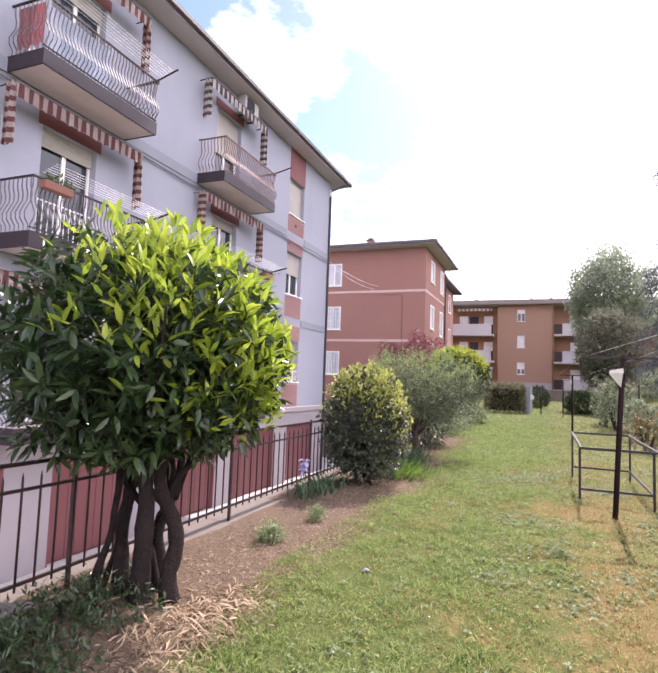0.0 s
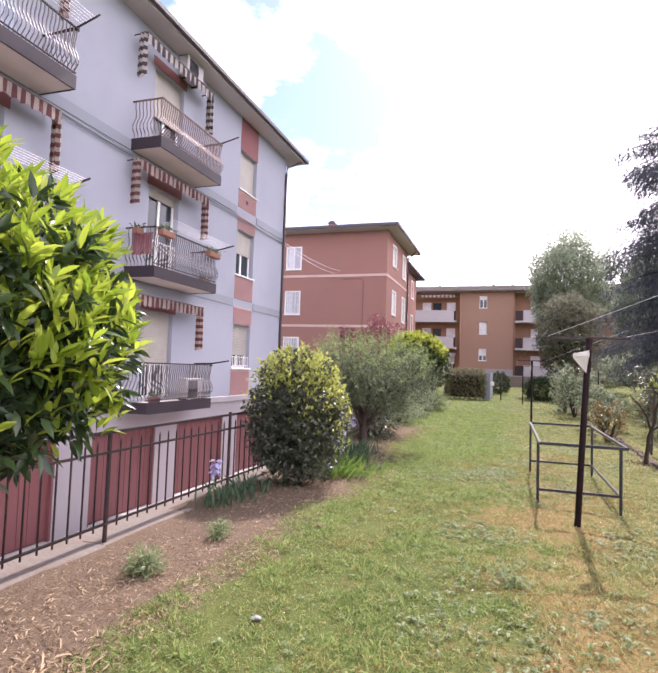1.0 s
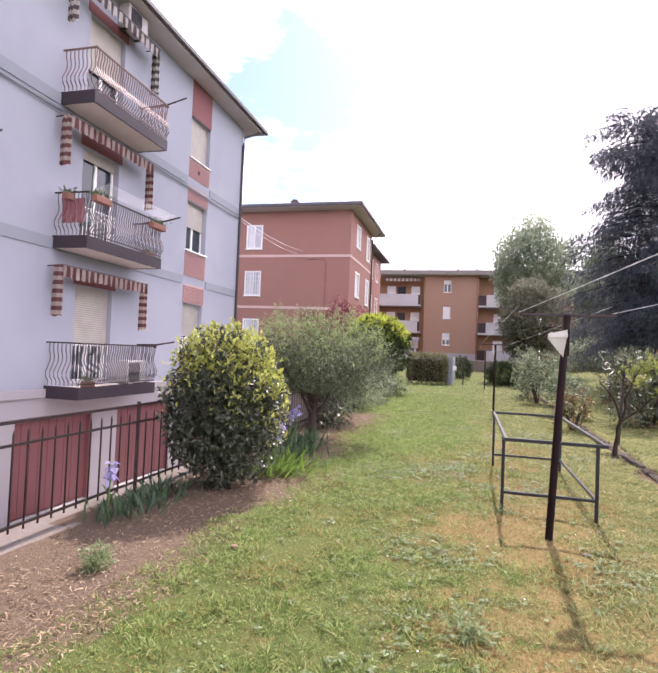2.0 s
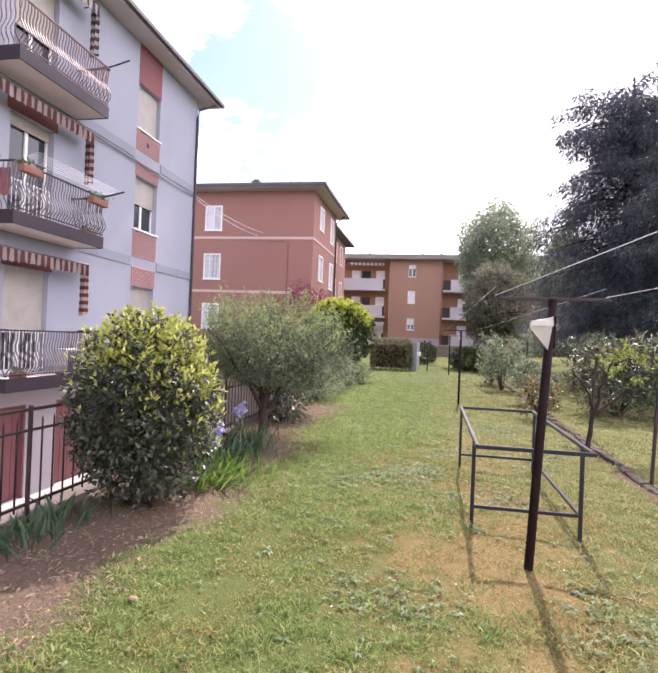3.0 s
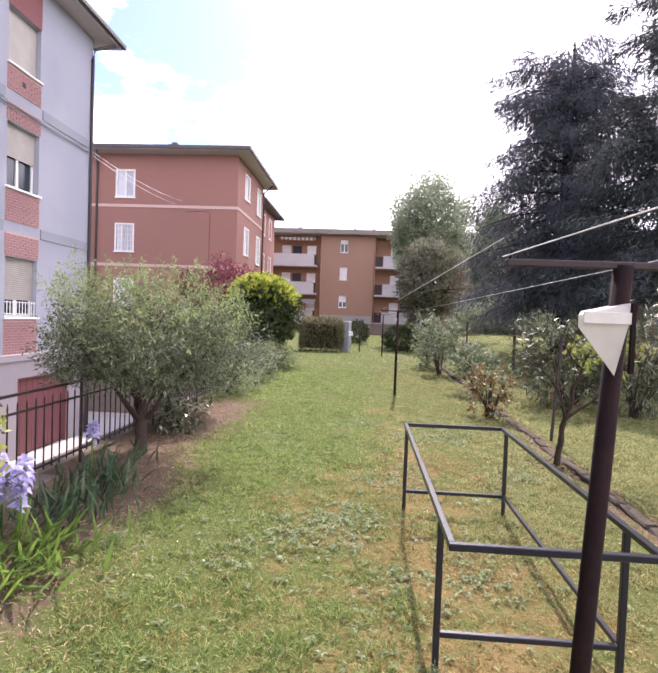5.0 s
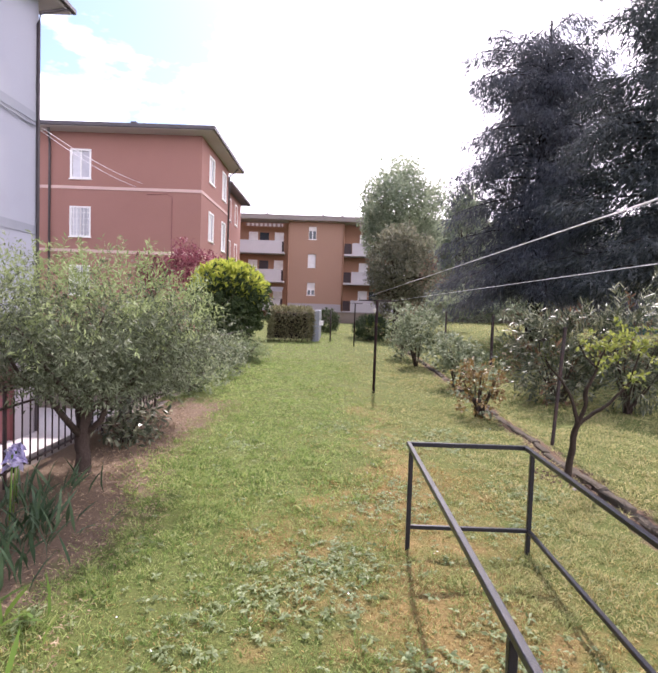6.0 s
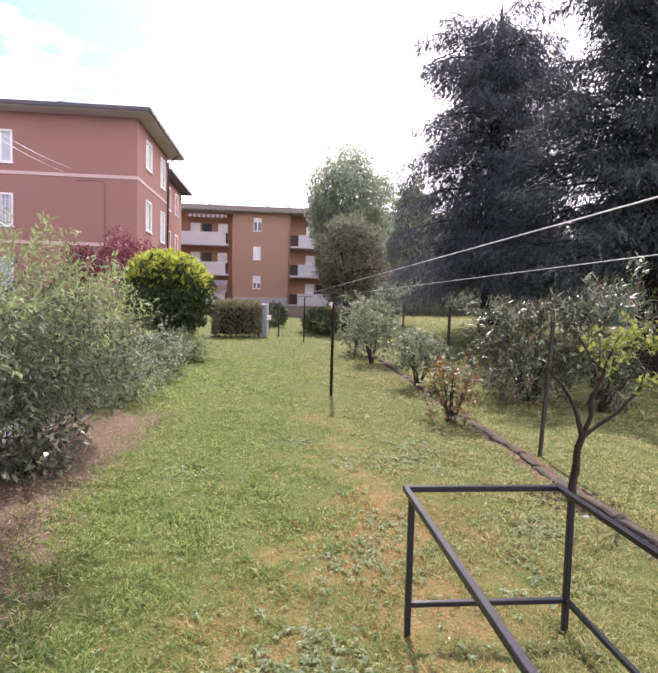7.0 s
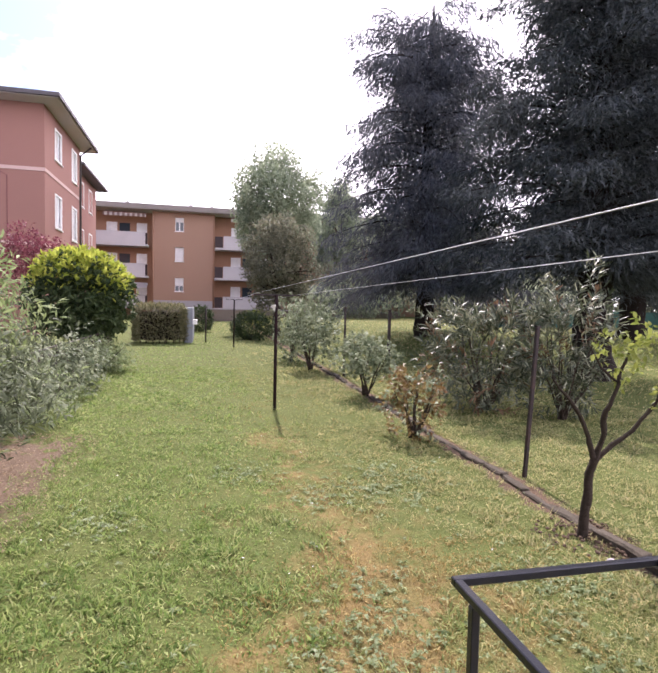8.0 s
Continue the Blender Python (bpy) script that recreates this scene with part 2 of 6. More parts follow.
M = dict(
    ground=ground_material(),
    render_white=surface("lavender_white_render", (0.304, 0.317, 0.368), 0.9, grain=90, var=0.06, stain=0.55, stain_amt=0.22, bump_d=0.003),
    plinth=surface("pale_plinth_render", (0.31, 0.285, 0.30), 0.9, grain=70, var=0.08, stain=0.7, stain_amt=0.25),
    band=surface("grey_band", (0.235, 0.25, 0.285), 0.85, grain=80, var=0.08, stain=1.3, stain_amt=0.2),
    soffit=surface("soffit_paint", (0.46, 0.42, 0.42), 0.85, grain=40, var=0.05, stain=0.6, stain_amt=0.2),
    fascia=surface("dark_gutter_metal", (0.085, 0.075, 0.08), 0.5, 0.3, grain=50, var=0.2, stain=2, stain_amt=0.3),
    tile=surface("roof_tile", (0.15, 0.115, 0.10), 0.85, grain=20, var=0.3, stain=1.5, stain_amt=0.4),
    brick=surface("red_brick", (0.30, 0.17, 0.165), 0.85, grain=50, var=0.18, stain=4, stain_amt=0.25),
    mortar=surface("brick_mortar", (0.45, 0.30, 0.28), 0.95, grain=90, var=0.15),
    red_panel=surface("dark_red_panel", (0.19, 0.07, 0.072), 0.75, grain=40, var=0.12, stain=1.5, stain_amt=0.25),
    garage=surface("garage_red_paint", (0.165, 0.062, 0.064), 0.6, grain=40, var=0.08, stain=0.9, stain_amt=0.22),
    slab=surface("balcony_soffit_paint", (0.56, 0.49, 0.45), 0.85, grain=50, var=0.06, stain=1.2, stain_amt=0.25),
    slab_edge=surface("dark_slab_edge", (0.030, 0.021, 0.028), 0.6, grain=40, var=0.12, stain=2, stain_amt=0.25),
    rail_paint=surface("balcony_iron", (0.15, 0.13, 0.138), 0.5, 0.2, grain=120, var=0.12, stain=6, stain_amt=0.3),
    rail_brown=surface("brown_balcony_iron", (0.17, 0.105, 0.10), 0.5, 0.2, grain=120, var=0.12, stain=6, stain_amt=0.3),
    iron=surface("dark_fence_iron", (0.030, 0.020, 0.022), 0.55, 0.3, grain=150, var=0.25, stain=9, stain_amt=0.5, stain_col=(0.12, 0.05, 0.03)),
    post_iron=surface("brown_post_iron", (0.016, 0.009, 0.010), 0.92, 0.0, grain=120, var=0.25, stain=7, stain_amt=0.35, stain_col=(0.06, 0.028, 0.02)),
    frame_paint=surface("grey_blue_frame_paint", (0.019, 0.020, 0.028), 0.30, 0.25, grain=130, var=0.12, stain=8, stain_amt=0.35, stain_col=(0.05, 0.035, 0.03)),
    concrete=surface("court_concrete", (0.42, 0.39, 0.38), 0.92, grain=30, var=0.12, stain=0.9, stain_amt=0.35),
    curb=surface("old_concrete_curb", (0.19, 0.16, 0.14), 0.95, grain=40, var=0.3, stain=3, stain_amt=0.7, stain_col=(0.16, 0.12, 0.09), bump_s=0.6, bump_d=0.012),
    stone=surface("edging_stone", (0.082, 0.068, 0.052), 0.95, grain=35, var=0.45, stain=7, stain_amt=0.65, stain_col=(0.035, 0.029, 0.022), bump_s=0.9, bump_d=0.012),
    red_render=surface("brick_red_render", (0.302, 0.156, 0.128), 0.9, grain=60, var=0.05, stain=0.35, stain_amt=0.15, bump_d=0.003),
    pale_band=surface("pale_pink_band", (0.56, 0.40, 0.36), 0.85, grain=60, var=0.06, stain=1.2, stain_amt=0.2),
    orange_render=surface("orange_render", (0.305, 0.186, 0.132), 0.9, grain=50, var=0.05, stain=0.25, stain_amt=0.15),
    orange_dark=surface("brown_orange_recess", (0.30, 0.165, 0.105), 0.9, grain=50, var=0.05, stain=0.4, stain_amt=0.2),
    far_eave=surface("grey_brown_eave", (0.20, 0.175, 0.16), 0.8, grain=30, var=0.15, stain=1.5, stain_amt=0.3),
    parapet=surface("white_parapet", (0.45, 0.42, 0.43), 0.8, grain=50, var=0.05, stain=1, stain_amt=0.2),
    white_paint=surface("white_paint", (0.78, 0.77, 0.76), 0.5, grain=60, var=0.04, stain=2, stain_amt=0.12),
    shutter=slatted("cream_roller_shutter", (0.37, 0.345, 0.305), 0.055),
    shutter_white=slatted("white_roller_shutter", (0.74, 0.72, 0.72), 0.055),
    blind=slatted("pale_window_shutter", (0.50, 0.50, 0.55), 0.07),
    glass=glassy("window_glass"),
    curtain=surface("white_net_curtain", (0.62, 0.62, 0.66), 0.9, grain=25, var=0.12, stain=3, stain_amt=0.3),
    # near-black colour stands in for the shade inside rooms and openings
    dark_room=surface("interior_shade_dark", (0.05, 0.05, 0.06), 0.9),
    awn_red=stripes("maroon_cream_awning", (0.20, 0.085, 0.085), (0.52, 0.43, 0.40), 0.10, 1),
    awn_drape=stripes("maroon_cream_drape", (0.20, 0.085, 0.085), (0.52, 0.43, 0.40), 0.095, 2),
    awn_grey=stripes("grey_cream_awning", (0.13, 0.10, 0.11), (0.62, 0.58, 0.56), 0.115, 1),
    awn_far=stripes("grey_cream_far_awning", (0.22, 0.14, 0.13), (0.50, 0.45, 0.43), 0.22, 0),
    awn_grey_drape=stripes("grey_cream_drape", (0.13, 0.10, 0.11), (0.62, 0.58, 0.56), 0.105, 2),
    ac=surface("air_conditioner_casing", (0.42, 0.40, 0.40), 0.5, grain=60, var=0.04, stain=3, stain_amt=0.2),
    line=surface("white_clothesline", (0.80, 0.79, 0.84), 0.6, grain=90, var=0.08),
    plastic=surface("white_plastic", (0.55, 0.53, 0.48), 0.45, grain=50, var=0.05, stain=9, stain_amt=0.25),
    terracotta=surface("terracotta", (0.22, 0.10, 0.075), 0.8, grain=50, var=0.12, stain=6, stain_amt=0.3),
    bark=surface("grey_brown_bark", (0.062, 0.046, 0.038), 0.95, grain=45, var=0.4, stain=8, stain_amt=0.5, bump_s=0.9, bump_d=0.02, streak=(1, 1, 0.2)),
    bark_brown=surface("brown_bark", (0.038, 0.028, 0.021), 0.95, grain=40, var=0.4, stain=9, stain_amt=0.5, bump_s=0.9, bump_d=0.015, streak=(1, 1, 0.25)),
    bark_dark=surface("dark_bark", (0.022, 0.016, 0.015), 0.95, grain=35, var=0.4, stain=6, stain_amt=0.5, bump_s=0.9, bump_d=0.02, streak=(1, 1, 0.2)),
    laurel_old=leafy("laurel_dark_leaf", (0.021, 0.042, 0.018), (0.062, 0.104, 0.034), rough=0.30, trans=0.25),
    # young leaf colour, also bright enough to paint the crown's sunlit side
    laurel_new=leafy("laurel_sunlit_young_leaf", (0.23, 0.35, 0.03), (0.50, 0.58, 0.075), rough=0.35, trans=0.5),
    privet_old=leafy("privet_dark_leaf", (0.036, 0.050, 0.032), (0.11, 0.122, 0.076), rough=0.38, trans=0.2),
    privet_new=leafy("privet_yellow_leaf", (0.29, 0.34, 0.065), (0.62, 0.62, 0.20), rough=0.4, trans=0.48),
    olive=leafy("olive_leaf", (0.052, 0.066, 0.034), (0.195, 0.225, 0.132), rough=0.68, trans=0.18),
    olive_pale=leafy("olive_pale_leaf", (0.18, 0.235, 0.090), (0.36, 0.43, 0.195), rough=0.68, trans=0.35),
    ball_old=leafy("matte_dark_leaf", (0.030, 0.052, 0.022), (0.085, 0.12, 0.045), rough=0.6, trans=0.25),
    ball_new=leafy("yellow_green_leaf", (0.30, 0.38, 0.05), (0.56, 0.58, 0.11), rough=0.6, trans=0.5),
    hedge=leafy("hedge_leaf", (0.12, 0.125, 0.060), (0.32, 0.29, 0.16), rough=0.65, trans=0.3),
    maple=leafy("red_maple_leaf", (0.16, 0.040, 0.058), (0.36, 0.11, 0.14), rough=0.5, trans=0.4),
    conifer=leafy("cedar_needles", (0.070, 0.075, 0.086), (0.192, 0.200, 0.222), rough=0.95, trans=0.3),
    conifer_blue=leafy("blue_fir_needles", (0.042, 0.050, 0.052), (0.125, 0.140, 0.144), rough=0.95, trans=0.25),
    poplar=leafy("pale_green_leaf", (0.24, 0.29, 0.18), (0.50, 0.55, 0.40), rough=0.65, trans=0.58),
    holm=leafy("brown_green_leaf", (0.14, 0.140, 0.095), (0.32, 0.31, 0.21), rough=0.65, trans=0.4),
    rose=leafy("rose_leaf", (0.13, 0.17, 0.095), (0.40, 0.44, 0.28), rough=0.62, trans=0.3),
    rose_red=leafy("reddish_rose_leaf", (0.16, 0.09, 0.04), (0.30, 0.22, 0.08), rough=0.45, trans=0.35),
    oleander=leafy("oleander_leaf", (0.046, 0.062, 0.032), (0.37, 0.38, 0.25), (0.085, 0.105, 0.056), rough=0.39, trans=0.20),
    oleander_dry=leafy("dry_oleander_leaf", (0.14, 0.075, 0.045), (0.28, 0.17, 0.10), rough=0.7, trans=0.2),
    lime=leafy("bright_young_leaf", (0.17, 0.22, 0.045), (0.38, 0.41, 0.10), rough=0.45, trans=0.42),
    weed=leafy("weed_leaf", (0.17, 0.23, 0.10), (0.36, 0.42, 0.22), rough=0.5, trans=0.45),
    iris_leaf=leafy("iris_blade", (0.10, 0.19, 0.045), (0.24, 0.36, 0.07), rough=0.45, trans=0.35),
    iris_dark=leafy("dark_iris_blade", (0.045, 0.085, 0.045), (0.10, 0.16, 0.08), rough=0.5, trans=0.25),
    iris_flower=leafy("lilac_petal", (0.40, 0.36, 0.68), (0.66, 0.62, 0.84), rough=0.6, trans=0.4),
    grass=turf_blade(),
    grass_dry=leafy("dry_grass_blade", (0.24, 0.16, 0.05), (0.52, 0.39, 0.16), rough=0.7, trans=0.3),
    litter=leafy("dead_leaf", (0.23, 0.155, 0.090), (0.56, 0.43, 0.29), rough=0.8, trans=0.15),
    sheet=surface("pale_blue_sheet", (0.60, 0.66, 0.78), 0.9, grain=30, var=0.06, stain=2, stain_amt=0.15),
    pink_cloth=surface("faded_red_cloth", (0.45, 0.20, 0.22), 0.9, grain=30, var=0.1, stain=2, stain_amt=0.2),
    geranium=leafy("balcony_plant_leaf", (0.05, 0.09, 0.04), (0.16, 0.20, 0.10), rough=0.5, trans=0.25),
    net=surface("green_net", (0.03, 0.10, 0.085), 0.8, grain=60, var=0.2),
    soil=surface("loose_soil", (0.105, 0.072, 0.052), 0.98, grain=30, var=0.4, stain=6, stain_amt=0.4, bump_s=0.9, bump_d=0.03),
    daisy=surface("daisy_petal", (0.80, 0.80, 0.78), 0.7, grain=200, var=0.04),
)


# ---------------------------------------------------------------- mesh helpers
def part(name, bm, material, parent=None, label=""):
    me = bpy.data.meshes.new(name)
    bm.to_mesh(me)
    bm.free()
    me.materials.append(material)
    ob = new(name, me)
    if parent:
        ob.parent = parent
    if label:
        ob["label"] = label
    return ob


def part_np(name, V, F, material, parent=None, label="", smooth=False):
    V, F = np.asarray(V, np.float32), np.asarray(F, np.int32)
    me = bpy.data.meshes.new(name)
    me.vertices.add(len(V))
    me.vertices.foreach_set("co", V.ravel())
    n, k = F.shape
    me.loops.add(n * k)
    me.loops.foreach_set("vertex_index", F.ravel())
    me.polygons.add(n)
    me.polygons.foreach_set("loop_start", np.arange(0, n * k, k, dtype=np.int32))
    me.update(calc_edges=True)
    if smooth:
        me.polygons.foreach_set("use_smooth", np.ones(n, dtype=bool))
    me.materials.append(material)
    ob = new(name, me)
    if parent:
        ob.parent = parent
    if label:
        ob["label"] = label
    return ob


def thing(name, label, category, group="", at=(0, 0, 0), kind=""):
    ob = new(name)
    ob.location = at
    return tagged(ob, label, category, group, kind)


def box(bm, x0, x1, y0, y1, z0, z1, bev=0.0):
    r = bmesh.ops.create_cube(bm, size=1.0, matrix=Matrix.Translation(((x0 + x1) / 2, (y0 + y1) / 2, (z0 + z1) / 2)) @ Matrix.Diagonal((x1 - x0, y1 - y0, z1 - z0, 1)))
    if bev:
        es = list({e for v in r["verts"] for e in v.link_edges})
        bmesh.ops.bevel(bm, geom=es, offset=bev, segments=1, affect='EDGES')
    return bm


def boxes(*spec, bev=0.0):
    bm = bmesh.new()
    for s in spec:
        box(bm, *s, bev=bev)
    return bm


def tube(bm, pts, radii, sides=6, caps=True):
    pts = [Vector(p) for p in pts]
    if isinstance(radii, (int, float)):
        radii = [radii] * len(pts)
    rings = []
    ref = Vector((0.31, 0.17, 0.93))
    for i, p in enumerate(pts):
        d = (pts[min(i + 1, len(pts) - 1)] - pts[max(i - 1, 0)]).normalized()
        a = d.cross(ref)
        if a.length < 0.1:
            a = d.cross(Vector((1, 0, 0)))
        a.normalize()
        c = d.cross(a)
        rings.append([bm.verts.new(p + (a * math.cos(t) + c * math.sin(t)) * radii[i]) for t in (2 * math.pi * k / sides for k in range(sides))])
    for r0, r1 in zip(rings, rings[1:]):
        for k in range(sides):
            f = bm.faces.new((r0[k], r0[(k + 1) % sides], r1[(k + 1) % sides], r1[k]))
            f.smooth = True
    if caps:
        bm.faces.new(rings[0][::-1])
        bm.faces.new(rings[-1])
    return bm


def unit(v):
    return v / np.maximum(np.linalg.norm(v, axis=-1, keepdims=True), 1e-9)


rng = np.random.default_rng(7)


def leaves(P, D, L, W, fold=0.18, droop=0.15, small=False, up=None):
    """Leaf blades from base points P along D. Returns vertices and triangles."""
    n = len(P)
    D = unit(D)
    ref = rng.normal(size=(n, 3)) * 0.55 + (np.array([0, 0, 1.0]) if up is None else up)
    S = unit(np.cross(D, ref))
    N = np.cross(S, D)
    L, W = np.broadcast_to(L, n)[:, None], np.broadcast_to(W, n)[:, None]
    if small:
        V = np.stack([P, P + D * L * 0.5 + S * W * 0.5 + N * W * fold, P + D * L - N * L * droop, P + D * L * 0.5 - S * W * 0.5 + N * W * fold], 1)
        T = np.array([[0, 1, 3], [1, 2, 3]])
    else:
        V = np.stack([P,
                      P + D * L * 0.30 + S * W * 0.46 + N * W * fold, P + D * L * 0.30 - S * W * 0.46 + N * W * fold,
                      P + D * L * 0.66 + S * W * 0.42 + N * (W * fold - L * droop * 0.4), P + D * L * 0.66 - S * W * 0.42 + N * (W * fold - L * droop * 0.4),
                      P + D * L * 0.36 - N * W * 0.02, P + D * L * 0.68 - N * (W * 0.02 + L * droop * 0.4),
                      P + D * L - N * L * droop], 1)
        T = np.array([[0, 1, 5], [0, 5, 2], [1, 3, 6], [1, 6, 5], [5, 6, 4], [5, 4, 2], [3, 7, 6], [6, 7, 4]])
    k = V.shape[1]
    F = (T[None] + (np.arange(n) * k)[:, None, None]).reshape(-1, 3)
    return V.reshape(-1, 3), F


def sphere_dirs(n):
    return unit(rng.normal(size=(n, 3)))


def lumps(d, seed, amount=0.16, scale=2.2):
    """A smooth uneven factor over directions."""
    r = np.random.default_rng(seed)
    k = r.normal(size=(7, 3)) * scale
    ph = r.uniform(0, 6.28, 7)
    return 1 + amount * np.sin(d @ k.T + ph).mean(1) * 2.2


def limbs(name, parent, segs, mat, sides=7):
    for pts, radii in segs:
        part(name, tube(bmesh.new(), pts, radii, sides), mat, parent)


def wander(a, b, n, amp, seed):
    r = random.Random(seed)
    a, b = Vector(a), Vector(b)
    out = []
    for i in range(n + 1):
        t = i / n
        s = amp * math.sin(math.pi * t)
        out.append(a.lerp(b, t) + Vector((r.uniform(-s, s), r.uniform(-s, s), r.uniform(-s, s) * 0.4)))
    return out


# ---------------------------------------------------------------- ground
EDGE_X, COURT_Z, COURT_END = -2.0, -2.5, 26.0


def vnoise(x, y, scale, seed):
    """Smooth value noise over the plan, 0 to 1."""
    tab = np.random.default_rng(seed).uniform(size=(128, 128))
    u, v = np.asarray(x) * scale + 50.3, np.asarray(y) * scale + 50.7
    i, j = np.floor(u).astype(int), np.floor(v).astype(int)
    a, b = smooth(u - i), smooth(v - j)
    g = lambda p, q: tab[p % 128, q % 128]
    return (g(i, j) * (1 - a) + g(i + 1, j) * a) * (1 - b) + (g(i, j + 1) * (1 - a) + g(i + 1, j + 1) * a) * b


def smooth(t):
    t = np.clip(t, 0, 1)
    return t * t * (3 - 2 * t)


def rise(x, y):
    return 0.75 * smooth((y - 18.5) / 10) * smooth((x - 4.2) / 5) + 0.45 * smooth((y - 40) / 20) * smooth((12 - x) / 6)


def relief(x, y):
    fade = smooth((x - EDGE_X) / 0.3) * smooth((30 - y) / 4) * smooth((14 - x) / 3)
    h = 0.014 * np.sin(2.3 * x + 1.1 * y) * np.sin(1.7 * y - 0.9 * x) + 0.010 * np.sin(6.1 * x + 0.4) * np.sin(5.3 * y + x)
    h = h + 0.006 * np.sin(17 * x + 3 * np.sin(5 * y)) * np.sin(15 * y + 2 * np.sin(6 * x))
    return h * fade


def ground_z(x, y):
    return rise(x, y) + relief(x, y)


def make_ground():
    xs = np.concatenate([[-900, -300, -120, -60, -30, -14, -6], np.arange(-2.0, 4.6, 0.07), np.arange(4.6, 18, 0.45), [20, 24, 30, 40, 60, 120, 300, 900]])
    ys = np.concatenate([[-900, -300, -120, -40, -20, -10, -5], np.arange(-2.0, 16, 0.07), np.arange(16, 26, 0.25), np.arange(26, 62, 0.8), [64, 70, 80, 120, 300, 900, 3000]])
    X, Y = np.meshgrid(xs, ys)
    V = np.stack([X, Y, ground_z(X, Y)], -1).reshape(-1, 3)
    i, j = np.meshgrid(np.arange(len(ys) - 1), np.arange(len(xs) - 1), indexing="ij")
    keep = ~((xs[j + 1] <= EDGE_X + 1e-6) & (xs[j] >= -60 - 1e-6) & (ys[i + 1] <= COURT_END + 1e-6) & (ys[i] >= -40 - 1e-6))
    i, j = i[keep], j[keep]
    n = len(xs)
    F = np.stack([i * n + j, i * n + j + 1, (i + 1) * n + j + 1, (i + 1) * n + j], -1)
    ob = part_np("ground", V, F, M["ground"], smooth=True)
    tagged(ob, "garden lawn of short green grass with dry mossy patches", "lawn", kind="structure")


make_ground()
court = part("pavement", boxes((-60, EDGE_X, -40, COURT_END, COURT_Z - 0.2, COURT_Z)), M["concrete"])
tagged(court, "pale concrete courtyard below the garden", "pavement", kind="structure")
wall = part("retaining_wall", boxes((EDGE_X - 0.25, EDGE_X, -40, COURT_END, COURT_Z, -0.02), (-60, EDGE_X, COURT_END, COURT_END + 0.25, COURT_Z, -0.02)), M["curb"])
tagged(wall, "old concrete retaining wall below the fence", "wall", kind="structure")


def make_curb():
    ob = thing("curb", "worn concrete curb stones under the iron fence", "curb", kind="structure")
    y = -3.0
    r = random.Random(4)
    while y < 24:
        ln = r.uniform(0.85, 1.1)
        bm = boxes((EDGE_X - 0.02, -1.79 + r.uniform(-0.03, 0.02), y, y + ln - 0.012, -0.06, 0.002 + r.uniform(-0.014, 0.012)), bev=0.012)
        part("curb_stone", bm, M["curb"], ob)
        y += ln


make_curb()


def facade(axis, at, thick, u0, u1, z0, z1, holes):
    """Wall in the plane axis = at, thickness away from the face, with real openings (u0, u1, z0, z1)."""
    us = sorted({u0, u1, *[h[0] for h in holes], *[h[1] for h in holes]})
    zs = sorted({z0, z1, *[h[2] for h in holes], *[h[3] for h in holes]})
    bm = bmesh.new()
    for a, b in zip(us, us[1:]):
        for c, d in zip(zs, zs[1:]):
            if not any(h[0] <= (a + b) / 2 <= h[1] and h[2] <= (c + d) / 2 <= h[3] for h in holes):
                lo, hi = sorted((at, at + thick))
                if axis == 'x':
                    box(bm, lo, hi, a, b, c, d)
                else:
                    box(bm, a, b, lo, hi, c, d)
    bmesh.ops.remove_doubles(bm, verts=bm.verts, dist=1e-4)
    return bm


def xf(axis, at):
    """Maps (u along the facade, depth out of it, z) boxes into the world: +depth is outwards."""
    def f(u0, u1, d0, d1, z0, z1):
        if axis == 'x':
            return (at + d0, at + d1, u0, u1, z0, z1)
        return (u0, u1, at - d1, at - d0, z0, z1)
    return f


